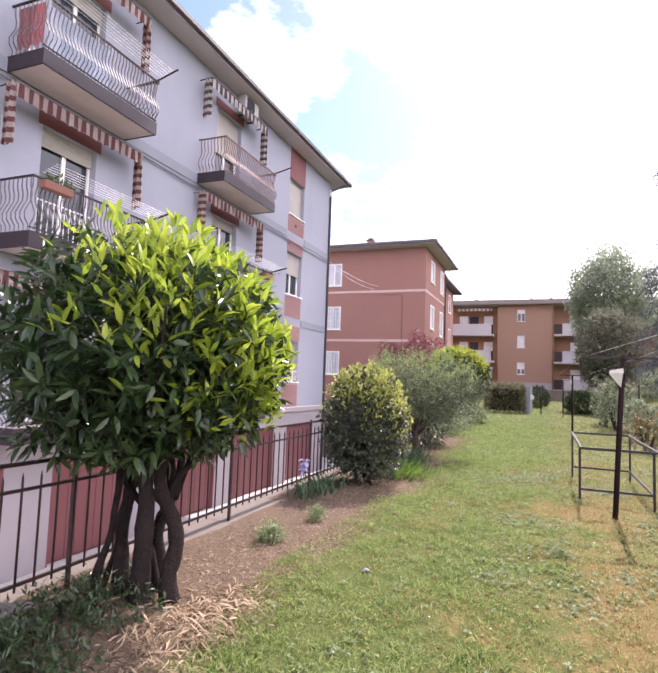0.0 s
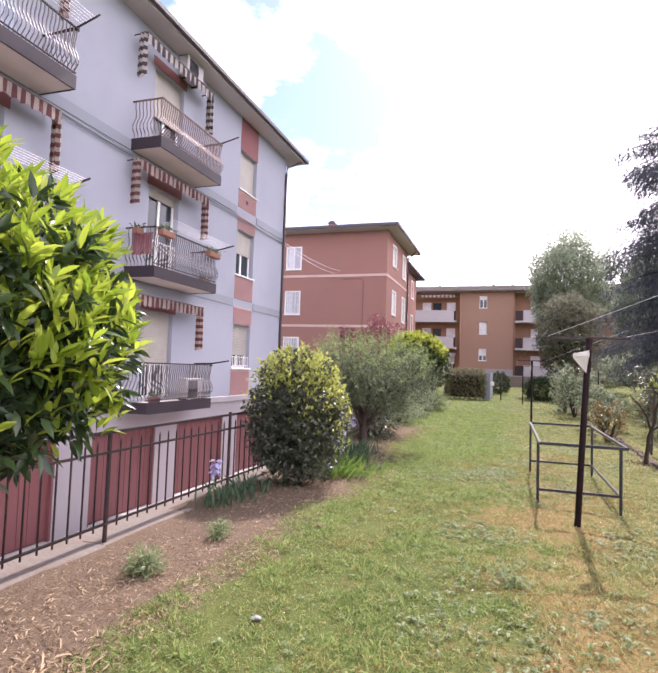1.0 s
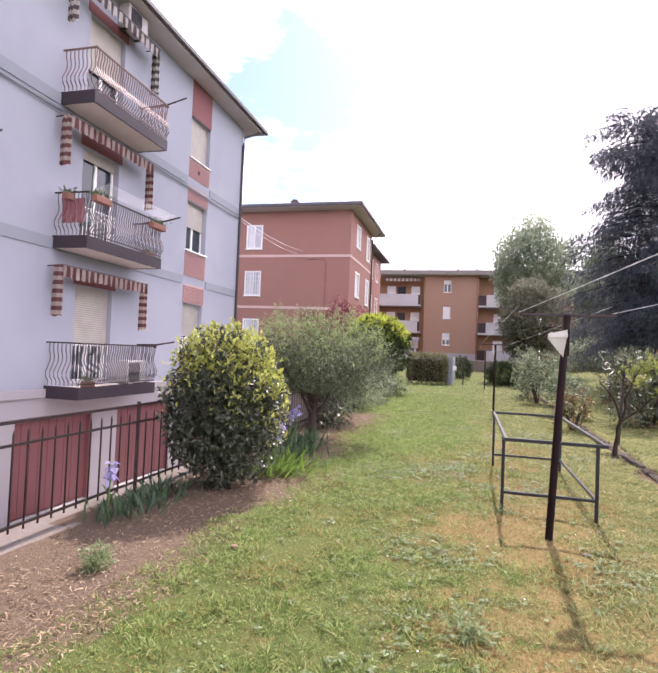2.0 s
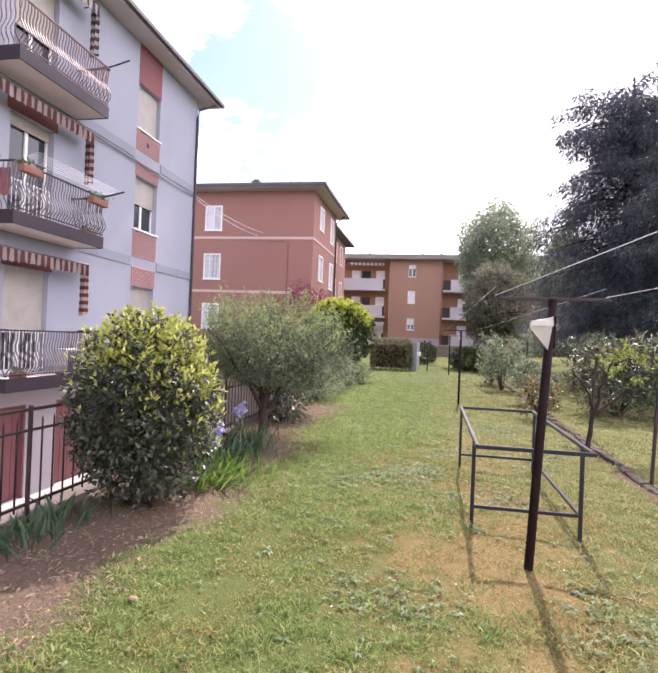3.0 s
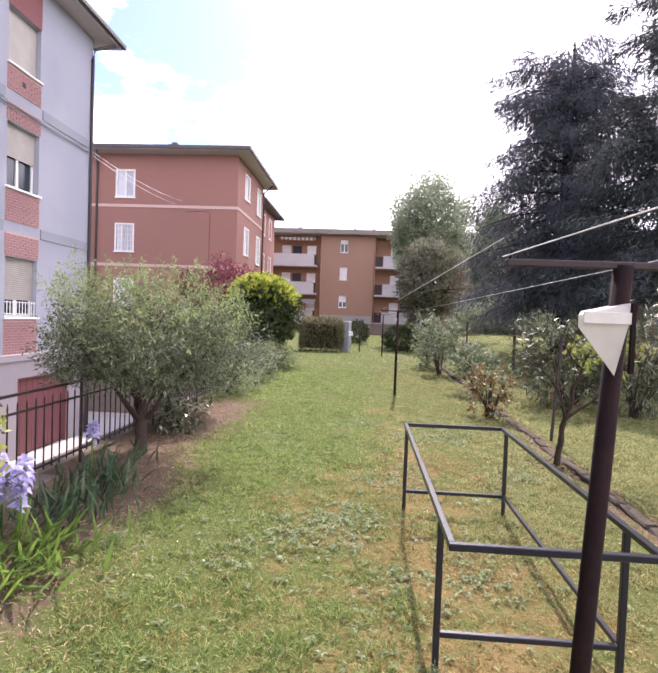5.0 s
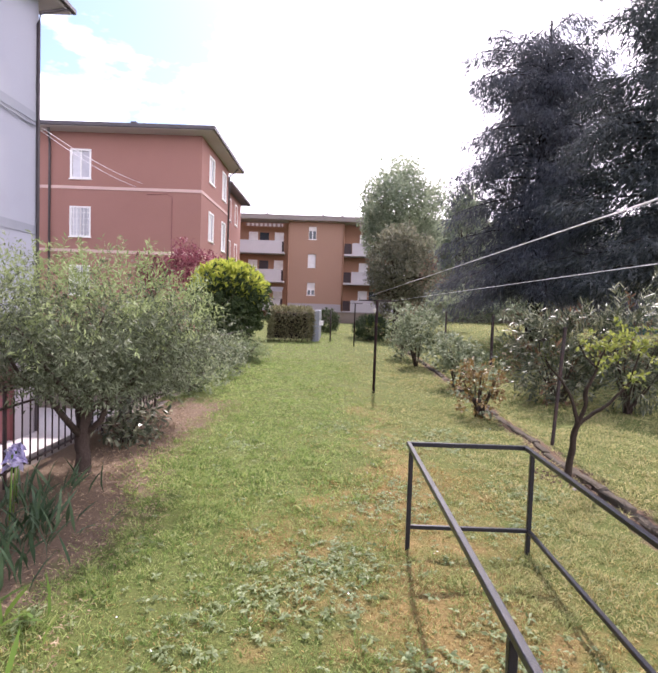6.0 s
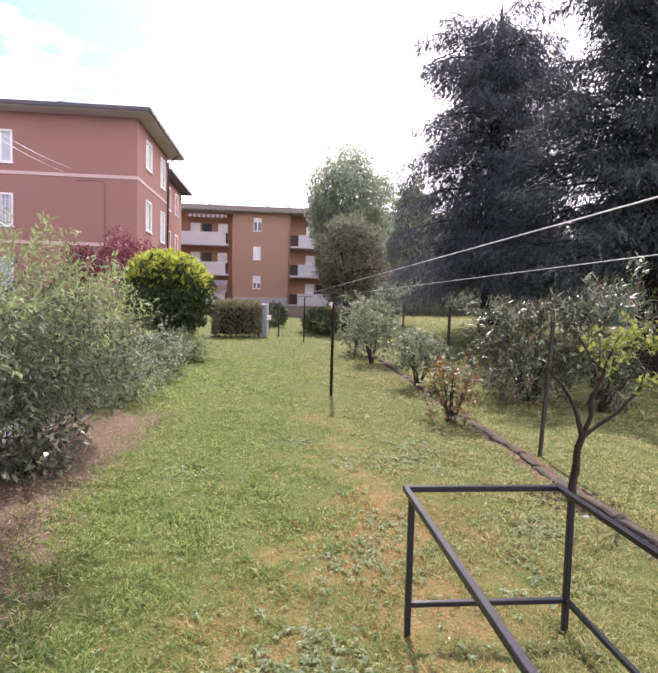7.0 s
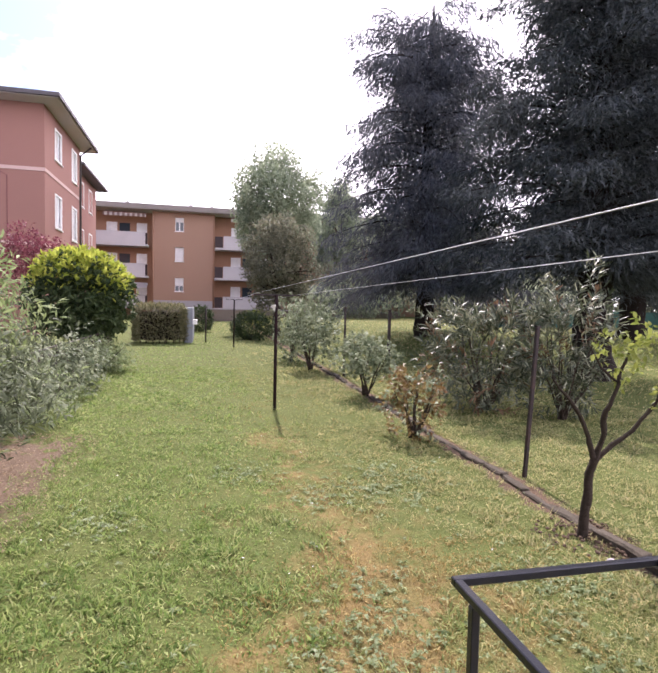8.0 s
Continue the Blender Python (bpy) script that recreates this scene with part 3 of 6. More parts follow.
def window(name, parent, axis, at, u0, u1, z0, z1, frame_mat, fill='glass', drop=1.0, sill=True, label="", grille=False, curtain=False):
    """A set-back window: frame, panes, sill, and a roller shutter let down by drop."""
    B = xf(axis, at)
    w = part(name, boxes(B(u0, u1, -0.24, -0.17, z0, z0 + 0.06), B(u0, u1, -0.24, -0.17, z1 - 0.06, z1), B(u0, u0 + 0.06, -0.24, -0.17, z0 + 0.06, z1 - 0.06), B(u1 - 0.06, u1, -0.24, -0.17, z0 + 0.06, z1 - 0.06),
                         B((u0 + u1) / 2 - 0.045, (u0 + u1) / 2 + 0.045, -0.24, -0.17, z0 + 0.06, z1 - 0.06)), frame_mat, parent, label)
    for a, b in ((u0 + 0.06, (u0 + u1) / 2 - 0.045), ((u0 + u1) / 2 + 0.045, u1 - 0.06)):
        part("pane", boxes(B(a, b, -0.215, -0.205, z0 + 0.06, z1 - 0.06)), M["curtain"] if curtain else M["glass"], w)
    if drop > 0:
        part("roller_shutter", boxes(B(u0 + 0.01, u1 - 0.01, -0.16, -0.13, z1 - (z1 - z0) * drop + 0.02, z1)), M[fill] if fill != 'glass' else M["shutter"], w)
    if sill:
        part("sill", boxes(B(u0 - 0.06, u1 + 0.06, -0.12, 0.07, z0 - 0.05, z0), bev=0.008), M["white_paint"], w)
    if grille:
        g = bmesh.new()
        n = max(4, int((u1 - u0) / 0.13))
        for k in range(n + 1):
            u = u0 + 0.03 + (u1 - u0 - 0.06) * k / n
            box(g, *B(u - 0.008, u + 0.008, -0.05, -0.034, z0 + 0.01, z0 + grille))
        for zz in (z0 + 0.08, z0 + grille - 0.04):
            box(g, *B(u0, u1, -0.055, -0.03, zz, zz + 0.02))
        part("grille", g, M["white_paint"], w)
    return w


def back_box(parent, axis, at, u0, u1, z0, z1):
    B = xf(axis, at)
    # dark sheet behind an opening, with the room's shade in its colour
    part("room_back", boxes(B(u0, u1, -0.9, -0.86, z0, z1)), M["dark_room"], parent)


# ---------------------------------------------------------------- white apartment block
WX, WY = -8.13, 22.4
COLS = (14.05, 8.3)
FLOORS = (0.12, 3.47, 6.72)
GARAGES = [(1.6, 4.0), (5.0, 7.4), (8.45, 10.75), (11.8, 14.2), (15.2, 17.9), (18.9, 21.3)]
WINS = [(18.32, 19.64, 1.26, 2.80), (18.32, 19.64, 4.56, 6.18), (18.32, 19.64, 7.63, 9.02)]


def white_block():
    h = thing("apartment_house", "white rendered apartment block with iron balconies and striped awnings", "building", at=(WX, WY, COURT_Z))
    inv = Matrix.Translation((-WX, -WY, -COURT_Z))
    holes = list(WINS) + [(g0, g1, COURT_Z, -0.36) for g0, g1 in GARAGES]
    doors = []
    for c in COLS:
        for fz in FLOORS:
            doors.append((c - 0.68, c + 0.68, fz + 0.25, fz + 2.62))
    up = [q for q in holes if q[2] > 0] + doors
    made = []
    made.append(part("wall", facade('x', WX, -0.35, -12, WY, 0.12, 10.2, up), M["render_white"], h))
    made.append(part("plinth_wall", facade('x', WX, -0.35, -12, WY, COURT_Z, 0.12, [q for q in holes if q[2] < 0]), M["plinth"], h))
    made.append(part("end_wall", boxes((WX - 12, WX - 0.35, WY - 0.35, WY, COURT_Z, 10.2)), M["render_white"], h))
    # unseen wall behind the front, painted dark as an unlit inside
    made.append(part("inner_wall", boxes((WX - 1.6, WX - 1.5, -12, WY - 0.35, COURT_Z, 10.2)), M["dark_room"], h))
    made.append(part("plinth_moulding", boxes((WX, WX + 0.07, -12, WY, 0.10, 0.30), bev=0.02), M["plinth"], h))
    for z in (3.42, 6.68):
        segs = [(-12, 18.2), (19.76, WY)]
        for a, b in segs:
            made.append(part("band", boxes((WX, WX + 0.025, a, b, z, z + 0.26)), M["band"], h))
    # the brick and panel column round the windows
    made.append(part("red_panel", boxes((WX, WX + 0.012, 18.3, 19.66, 9.02, 10.2)), M["red_panel"], h))
    for z0, z1 in ((0.30, 1.19), (2.82, 3.42), (3.70, 4.49), (6.20, 6.68), (6.96, 7.56)):
        bk = part("brick_panel", boxes((WX, WX + 0.008, 18.28, 19.68, z0, z1)), M["mortar"], h)
        made.append(bk)
        BRICKS.append((bk, z0, z1))
    for i, (u0, u1, z0, z1) in enumerate(WINS):
        made.append(window("window", h, 'x', WX, u0, u1, z0, z1, M["white_paint"], "shutter", (0.72, 0.52, 0.97)[i], True, grille=0.42 if i == 0 else 0))
        back_box(h, 'x', WX, u0 - 0.3, u1 + 0.3, z0 - 0.2, z1 + 0.2)
    for k, (u0, u1, z0, z1) in enumerate(doors):
        d = window("balcony_door", h, 'x', WX, u0, u1, z0, z1, M["white_paint"], "shutter", (0.62, 0.12, 0.55, 0.3, 0.16, 0.15)[k], False, grille=0.95 if k in (0, 1, 4) else 0)
        part("lintel_panel", boxes((WX, WX + 0.015, u0 - 0.1, u1 + 0.1, z1, z1 + 0.26)), M["red_panel"], d)
        back_box(h, 'x', WX, u0 - 0.3, u1 + 0.3, z0 - 0.1, z1 + 0.2)
        made.append(d)
    for g0, g1 in GARAGES:
        g = part("garage_door", boxes((WX - 0.16, WX - 0.12, g0, g1, COURT_Z + 0.02, -0.36)), M["garage"], h)
        n = 9
        for k in range(n):
            a = g0 + 0.03 + (g1 - g0 - 0.06) * k / n
            part("door_board", boxes((WX - 0.12, WX - 0.108, a + 0.008, a + (g1 - g0 - 0.06) / n - 0.008, COURT_Z + 0.05, -0.40)), M["garage"], g)
        part("door_frame", boxes((WX - 0.12, WX - 0.02, g0, g0 + 0.05, COURT_Z, -0.41), (WX - 0.12, WX - 0.02, g1 - 0.05, g1, COURT_Z, -0.41), (WX - 0.12, WX - 0.02, g0, g1, -0.41, -0.36)), M["garage"], g)
        made.append(g)
    # roof: soffit, gutter, low tiled slope
    made.append(part("soffit", boxes((WX - 13, -7.52, -12, 23.1, 10.2, 10.27)), M["soffit"], h))
    made.append(part("gutter", boxes((-7.53, -7.40, -12, 23.22, 10.24, 10.40), (WX - 13, -7.53, 23.1, 23.22, 10.24, 10.40), bev=0.025), M["fascia"], h))
    bm = bmesh.new()
    vs = [bm.verts.new(p) for p in ((-7.45, -12, 10.40), (-7.45, 23.15, 10.40), (-14, 19, 11.7), (-14, -12, 11.7), (-21, 23.15, 10.40), (-21, -12, 10.40))]
    bm.faces.new((vs[0], vs[1], vs[2], vs[3]))
    bm.faces.new((vs[1], vs[4], vs[2]))
    bm.faces.new((vs[2], vs[4], vs[5], vs[3]))
    made.append(part("roof", bm, M["tile"], h))
    made.append(part("downpipe", tube(bmesh.new(), [(-7.5, 22.9, 10.25), (-7.62, 22.75, 10.15), (WX + 0.08, 22.36, 9.85), (WX + 0.06, 22.3, 9.5), (WX + 0.06, 22.3, COURT_Z + 0.05)], 0.05, 8), M["fascia"], h))
    # cables clipped to the front
    for dz in (0.0, 0.07, 0.13):
        pts = [(WX + 0.04, y, 6.62 - dz + 0.02 * math.sin(y * 1.9)) for y in np.arange(-11.5, 22.35, 0.7)]
        made.append(part("cable", tube(bmesh.new(), pts, 0.008, 4), M["band"], h))
    for a, b in ((-11.5, 7.0), (9.9, 12.6), (15.5, 22.3)):
        made.append(part("conduit", tube(bmesh.new(), [(WX + 0.035, a, 6.60), (WX + 0.035, (a + b) / 2, 6.58), (WX + 0.035, b, 6.56)], 0.014, 6), M["band"], h))
    # no hole is cut: a dark plate paints the vent's shade
    made.append(part("vent_hole", boxes((WX + 0.016, WX + 0.03, 18.85, 18.97, 7.2, 7.32)), M["dark_room"], h))
    for o in h.children:
        o.matrix_parent_inverse = inv


BRICKS = []
white_block()


def balcony(col, fz, brown=False):
    """Slab with a dark edge and a bellied iron railing."""
    y0, y1, x1 = col - 1.52, col + 1.44, -7.22
    b = thing("balcony", "balcony with a dark slab edge and bellied iron railing" + (", brown iron" if brown else ""), "balcony", "balconies of the white block", at=(WX, col, fz))
    inv = Matrix.Translation((-WX, -col, -fz))
    mat = M["rail_brown"] if brown else M["rail_paint"]
    out = [part("slab", boxes((WX, x1 - 0.04, y0 + 0.04, y1 - 0.04, fz - 0.02, fz + 0.20)), M["slab"], b),
           part("slab_edge", boxes((x1 - 0.04, x1, y0, y1, fz - 0.03, fz + 0.25), (WX, x1 - 0.04, y0, y0 + 0.04, fz - 0.03, fz + 0.25), (WX, x1 - 0.04, y1 - 0.04, y1, fz - 0.03, fz + 0.25)), M["slab_edge"], b)]
    zt = fz + 1.20
    rail = bmesh.new()
    box(rail, x1 - 0.045, x1 - 0.005, y0, y1, zt, zt + 0.03)
    box(rail, WX, x1 - 0.045, y0 + 0.005, y0 + 0.045, zt, zt + 0.03)
    box(rail, WX, x1 - 0.045, y1 - 0.045, y1 - 0.005, zt, zt + 0.03)
    box(rail, x1 - 0.04, x1 - 0.012, y0, y1, fz + 0.30, fz + 0.32)
    out.append(part("handrail", rail, M["iron"] if not brown else mat, b))
    # one bellied baluster, shared by all
    prof = [(0.0, 0.27), (0.0, 0.36), (0.075, 0.46), (0.085, 0.56), (0.03, 0.68), (-0.03, 0.80), (-0.035, 0.92), (0.0, 1.05), (0.0, 1.20)]
    bm = tube(bmesh.new(), [(p[0], 0, p[1]) for p in prof], 0.0125, 4, caps=False)
    first = part("baluster", bm, mat, b)
    spots = [(x1 - 0.03, y0 + 0.03 + (y1 - y0 - 0.06) * k / 33, 0) for k in range(34)]
    spots += [(WX + 0.08 + (x1 - WX - 0.16) * k / 7, y1 - 0.03, 90) for k in range(8)]
    spots += [(WX + 0.08 + (x1 - WX - 0.16) * k / 7, y0 + 0.03, -90) for k in range(8)]
    for i, (x, y, a) in enumerate(spots):
        o = first if i == 0 else new("baluster", first.data)
        o.parent = b
        o.matrix_parent_inverse = Matrix.Identity(4)
        o.matrix_basis = pose(x - WX, y - col, 0, 0, 0, a)
    for o in out:
        o.matrix_parent_inverse = inv
    # drying arms at the ends
    arms = thing("drying_rack", "dark drying arm reaching out from a balcony rail", "drying rack", at=(x1, y1, zt))
    part("arm", tube(bmesh.new(), [(-0.60, 0.0, 0.04), (0.0, -0.02, 0.06), (0.58, -0.10, 0.15)], 0.022, 6), M["iron"], arms)
    part("clamp", boxes((-0.07, -0.01, -0.035, 0.02, -0.03, 0.075), bev=0.006), M["iron"], arms)
    return b


def awning(col, fz, grey=False):
    """Folded striped awning: scalloped front valance and two hanging side drapes."""
    y0, y1, zt = col - 1.62, col + 1.60, fz + 2.93
    lab = "folded grey and cream striped awning over a balcony" if grey else "folded maroon and cream striped awning over a balcony"
    a = thing("awning", lab, "awning", "awnings of the white block", at=(WX, col, zt))
    inv = Matrix.Translation((-WX, -col, -zt))
    xo = WX + 0.42

    def cloth(name, path, z0f, z1f, mat, seed):
        r = random.Random(seed)
        bm = bmesh.new()
        top, mid, bot = [], [], []
        for i, (x, y) in enumerate(path):
            w = 0.018 * math.sin(i * 1.3 + seed)
            top.append(bm.verts.new((x, y, z1f)))
            mid.append(bm.verts.new((x + w, y, (z0f + z1f) / 2)))
            bot.append(bm.verts.new((x + w * 1.6, y, z0f + 0.045 * abs(math.sin(i * math.pi / 4)) + r.uniform(-0.01, 0.01))))
        for q in range(len(path) - 1):
            bm.faces.new((top[q], top[q + 1], mid[q + 1], mid[q]))
            bm.faces.new((mid[q], mid[q + 1], bot[q + 1], bot[q]))
        bmesh.ops.solidify(bm, geom=bm.faces[:], thickness=0.006)
        return part(name, bm, mat, a)
    n = 56
    out = [cloth("valance", [(xo, y0 + (y1 - y0) * k / n) for k in range(n + 1)], zt - 0.30, zt, M["awn_grey" if grey else "awn_red"], 3),
           part("roller", tube(bmesh.new(), [(xo, y0, zt), (xo, y1, zt)], 0.02, 7), M["rail_paint"], a),
           part("rod", tube(bmesh.new(), [(WX, y0 + 0.02, zt - 0.02), (xo, y0 + 0.02, zt)], 0.014, 5), M["iron"], a),
           part("rod", tube(bmesh.new(), [(WX, y1 - 0.02, zt - 0.02), (xo, y1 - 0.02, zt)], 0.014, 5), M["iron"], a)]
    for y, s in ((y0, 1), (y1, 2)):
        k = 14
        out.append(cloth("side_drape", [(xo - 0.25 * i / k, y + 0.045 * math.sin(i * 1.1)) for i in range(k + 1)], zt - (1.15 if s == 1 else 1.3), zt, M["awn_grey_drape" if grey else "awn_drape"], 5 + s))
    for o in out:
        o.matrix_parent_inverse = inv


for ci, c in enumerate(COLS):
    for fi, f in enumerate(FLOORS):
        balcony(c, f, brown=(ci == 0 and fi == 2))
        awning(c, f, grey=(ci == 0 and fi == 2))


def ac_unit(x, y, z, turn, label):
    u = thing("air_conditioner", label, "air conditioner", "outdoor air conditioners", at=(x, y, z))
    u.rotation_euler = (0, 0, radians(turn))
    part("casing", boxes((-0.15, 0.15, -0.42, 0.42, 0, 0.58), bev=0.02), M["ac"], u)
    bm = bmesh.new()
    for r in (0.06, 0.12, 0.18, 0.23):
        tube(bm, [(0.158, -0.1 + r * math.cos(t), 0.29 + r * math.sin(t)) for t in np.linspace(0, 2 * math.pi, 20)], 0.006, 4, caps=False)
    part("fan_guard", bm, M["iron"], u)
    # dark plate in place of the shaded hollow behind the fan
    part("fan_opening", boxes((0.150, 0.154, -0.33, 0.13, 0.06, 0.52)), M["dark_room"], u)
    for b0 in (-0.3, 0.26):
        part("bracket", boxes((-0.17, 0.1, b0, b0 + 0.04, -0.04, 0)), M["iron"], u)


ac_unit(WX + 0.19, 14.75, 9.60, 0, "white outdoor air conditioner on brackets under the eave")
ac_unit(-7.62, 15.0, 0.36, 0, "pale outdoor air conditioner standing on a balcony")


def flower_box(x, y, z, along, label, pots=False, n=60):
    """A terracotta trough of leafy plants."""
    b = thing("flower_box", label, "flower box", "flower boxes on the balconies", at=(x, y, z))
    part("trough", boxes((-0.08, 0.08, -along, along, 0, 0.15), bev=0.012), M["terracotta"], b)
    P = np.stack([rng.normal(size=n) * 0.05, rng.uniform(-along, along, n), np.full(n, 0.14)], 1)
    D = np.stack([rng.normal(size=n), rng.normal(size=n), np.abs(rng.normal(size=n)) + 0.2], 1)
    V, F = leaves(P + unit(D) * rng.uniform(0, 0.12, (n, 1)), D, rng.uniform(0.06, 0.12, n), rng.uniform(0.03, 0.05, n))
    part_np("plant", V, F, M["geranium"], b)


flower_box(-7.14, COLS[0] - 1.2, FLOORS[1] + 1.02, 0.26, "terracotta trough of plants hung on a balcony rail")
flower_box(-7.7, COLS[0] - 1.60, FLOORS[1] + 1.02, 0.10, "small trough of plants at a balcony corner", n=40)
flower_box(-7.14, COLS[0] + 1.05, FLOORS[1] + 0.96, 0.30, "trough of trailing plants hung on a balcony rail", n=80)
flower_box(-7.42, COLS[0] + 1.1, FLOORS[1] + 0.21, 0.22, "terracotta trough standing on a balcony floor", n=30)
flower_box(-7.40, COLS[0] - 1.0, FLOORS[0] + 0.21, 0.16, "terracotta pot of plants on a balcony floor", n=50)
flower_box(-7.14, COLS[1] - 1.1, FLOORS[1] + 1.02, 0.30, "trough of green plants hung on a balcony rail", n=110)


def laundry(name, label, x0, x1, y0, y1, z0, z1, mat):
    c = thing(name, label, "laundry", at=((x0 + x1) / 2, (y0 + y1) / 2, z1))
    n = 22
    bm = bmesh.new()
    top, bot = [], []
    for i in range(n + 1):
        t = i / n
        x, y = x0 + (x1 - x0) * t, y0 + (y1 - y0) * t
        w = 0.03 * math.sin(t * 19) + 0.012 * math.sin(t * 47)
        k = (1, 0) if abs(y1 - y0) > abs(x1 - x0) else (0, 1)
        top.append(bm.verts.new((x, y, z1)))
        bot.append(bm.verts.new((x + w * k[0], y + w * k[1], z0 + 0.01 * math.sin(t * 13))))
    for i in range(n):
        bm.faces.new((top[i], top[i + 1], bot[i + 1], bot[i]))
    bmesh.ops.solidify(bm, geom=bm.faces[:], thickness=0.004)
    o = part("cloth", bm, mat, c)
    o.matrix_parent_inverse = Matrix.Translation((-(x0 + x1) / 2, -(y0 + y1) / 2, -z1))


laundry("hanging_sheet", "pale blue sheet hung behind a balcony railing", -7.36, -7.36, COLS[1] - 1.35, COLS[1] + 0.1, FLOORS[2] + 0.3, FLOORS[2] + 1.18, M["sheet"])
laundry("hanging_cloth", "faded red cloth tied inside a balcony railing", -8.0, -7.35, COLS[1] - 1.44, COLS[1] - 1.44, FLOORS[2] + 0.4, FLOORS[2] + 1.18, M["pink_cloth"])
laundry("hanging_cloth", "faded red cloth on a balcony railing", -8.0, -7.4, COLS[0] - 1.42, COLS[0] - 1.42, FLOORS[1] + 0.55, FLOORS[1] + 1.1, M["pink_cloth"])
for c, f in ((COLS[1], FLOORS[1]), (COLS[0], FLOORS[1]), (COLS[1], FLOORS[2])):
    dl = thing("drying_line", "thin white drying lines stretched above a balcony rail", "drying line", "balcony drying lines", at=(-7.2, c, f + 1.3))
    for k in range(6):
        part("line", tube(bmesh.new(), [(0.05 + 0.06 * k, -1.4, 0.02 * k), (0.05 + 0.06 * k, 1.45, 0.02 * k)], 0.004, 4), M["line"], dl)


# ---------------------------------------------------------------- red apartment block
RX, RY = -6.42, 35.16


def shutters(parent, axis, at, u0, u1, z0, z1):
    """White framed window whose two shutter leaves are closed."""
    B = xf(axis, at)
    w = part("window", boxes(B(u0, u1, -0.06, 0.03, z0, z0 + 0.09), B(u0, u1, -0.06, 0.03, z1 - 0.09, z1), B(u0, u0 + 0.09, -0.06, 0.03, z0 + 0.09, z1 - 0.09), B(u1 - 0.09, u1, -0.06, 0.03, z0 + 0.09, z1 - 0.09)), M["white_paint"], parent)
    m = (u0 + u1) / 2
    part("pane", boxes(B(u0 + 0.09, m - 0.03, -0.10, -0.08, z0 + 0.09, z1 - 0.09)), M["curtain"], w)
    part("pane", boxes(B(m + 0.03, u1 - 0.09, -0.10, -0.08, z0 + 0.09, z1 - 0.09)), M["blind"], w)
    part("mullion", boxes(B(m - 0.03, m + 0.03, -0.08, 0.0, z0 + 0.09, z1 - 0.09)), M["white_paint"], w)
    part("sill", boxes(B(u0 - 0.05, u1 + 0.05, -0.06, 0.08, z0 - 0.05, z0), bev=0.01), M["white_paint"], w)
    return w


def bars(parent, axis, at, u0, u1, z0, z1):
    B = xf(axis, at)
    g = bmesh.new()
    for k in range(1, 6):
        u = u0 + (u1 - u0) * k / 6
        box(g, *B(u - 0.012, u + 0.012, -0.03, 0.0, z0 + 0.05, z1 - 0.05))
    for k in range(1, 5):
        z = z0 + (z1 - z0) * k / 5
        box(g, *B(u0 + 0.05, u1 - 0.05, -0.028, -0.004, z - 0.01, z + 0.01))
    part("grille", g, M["white_paint"], parent)


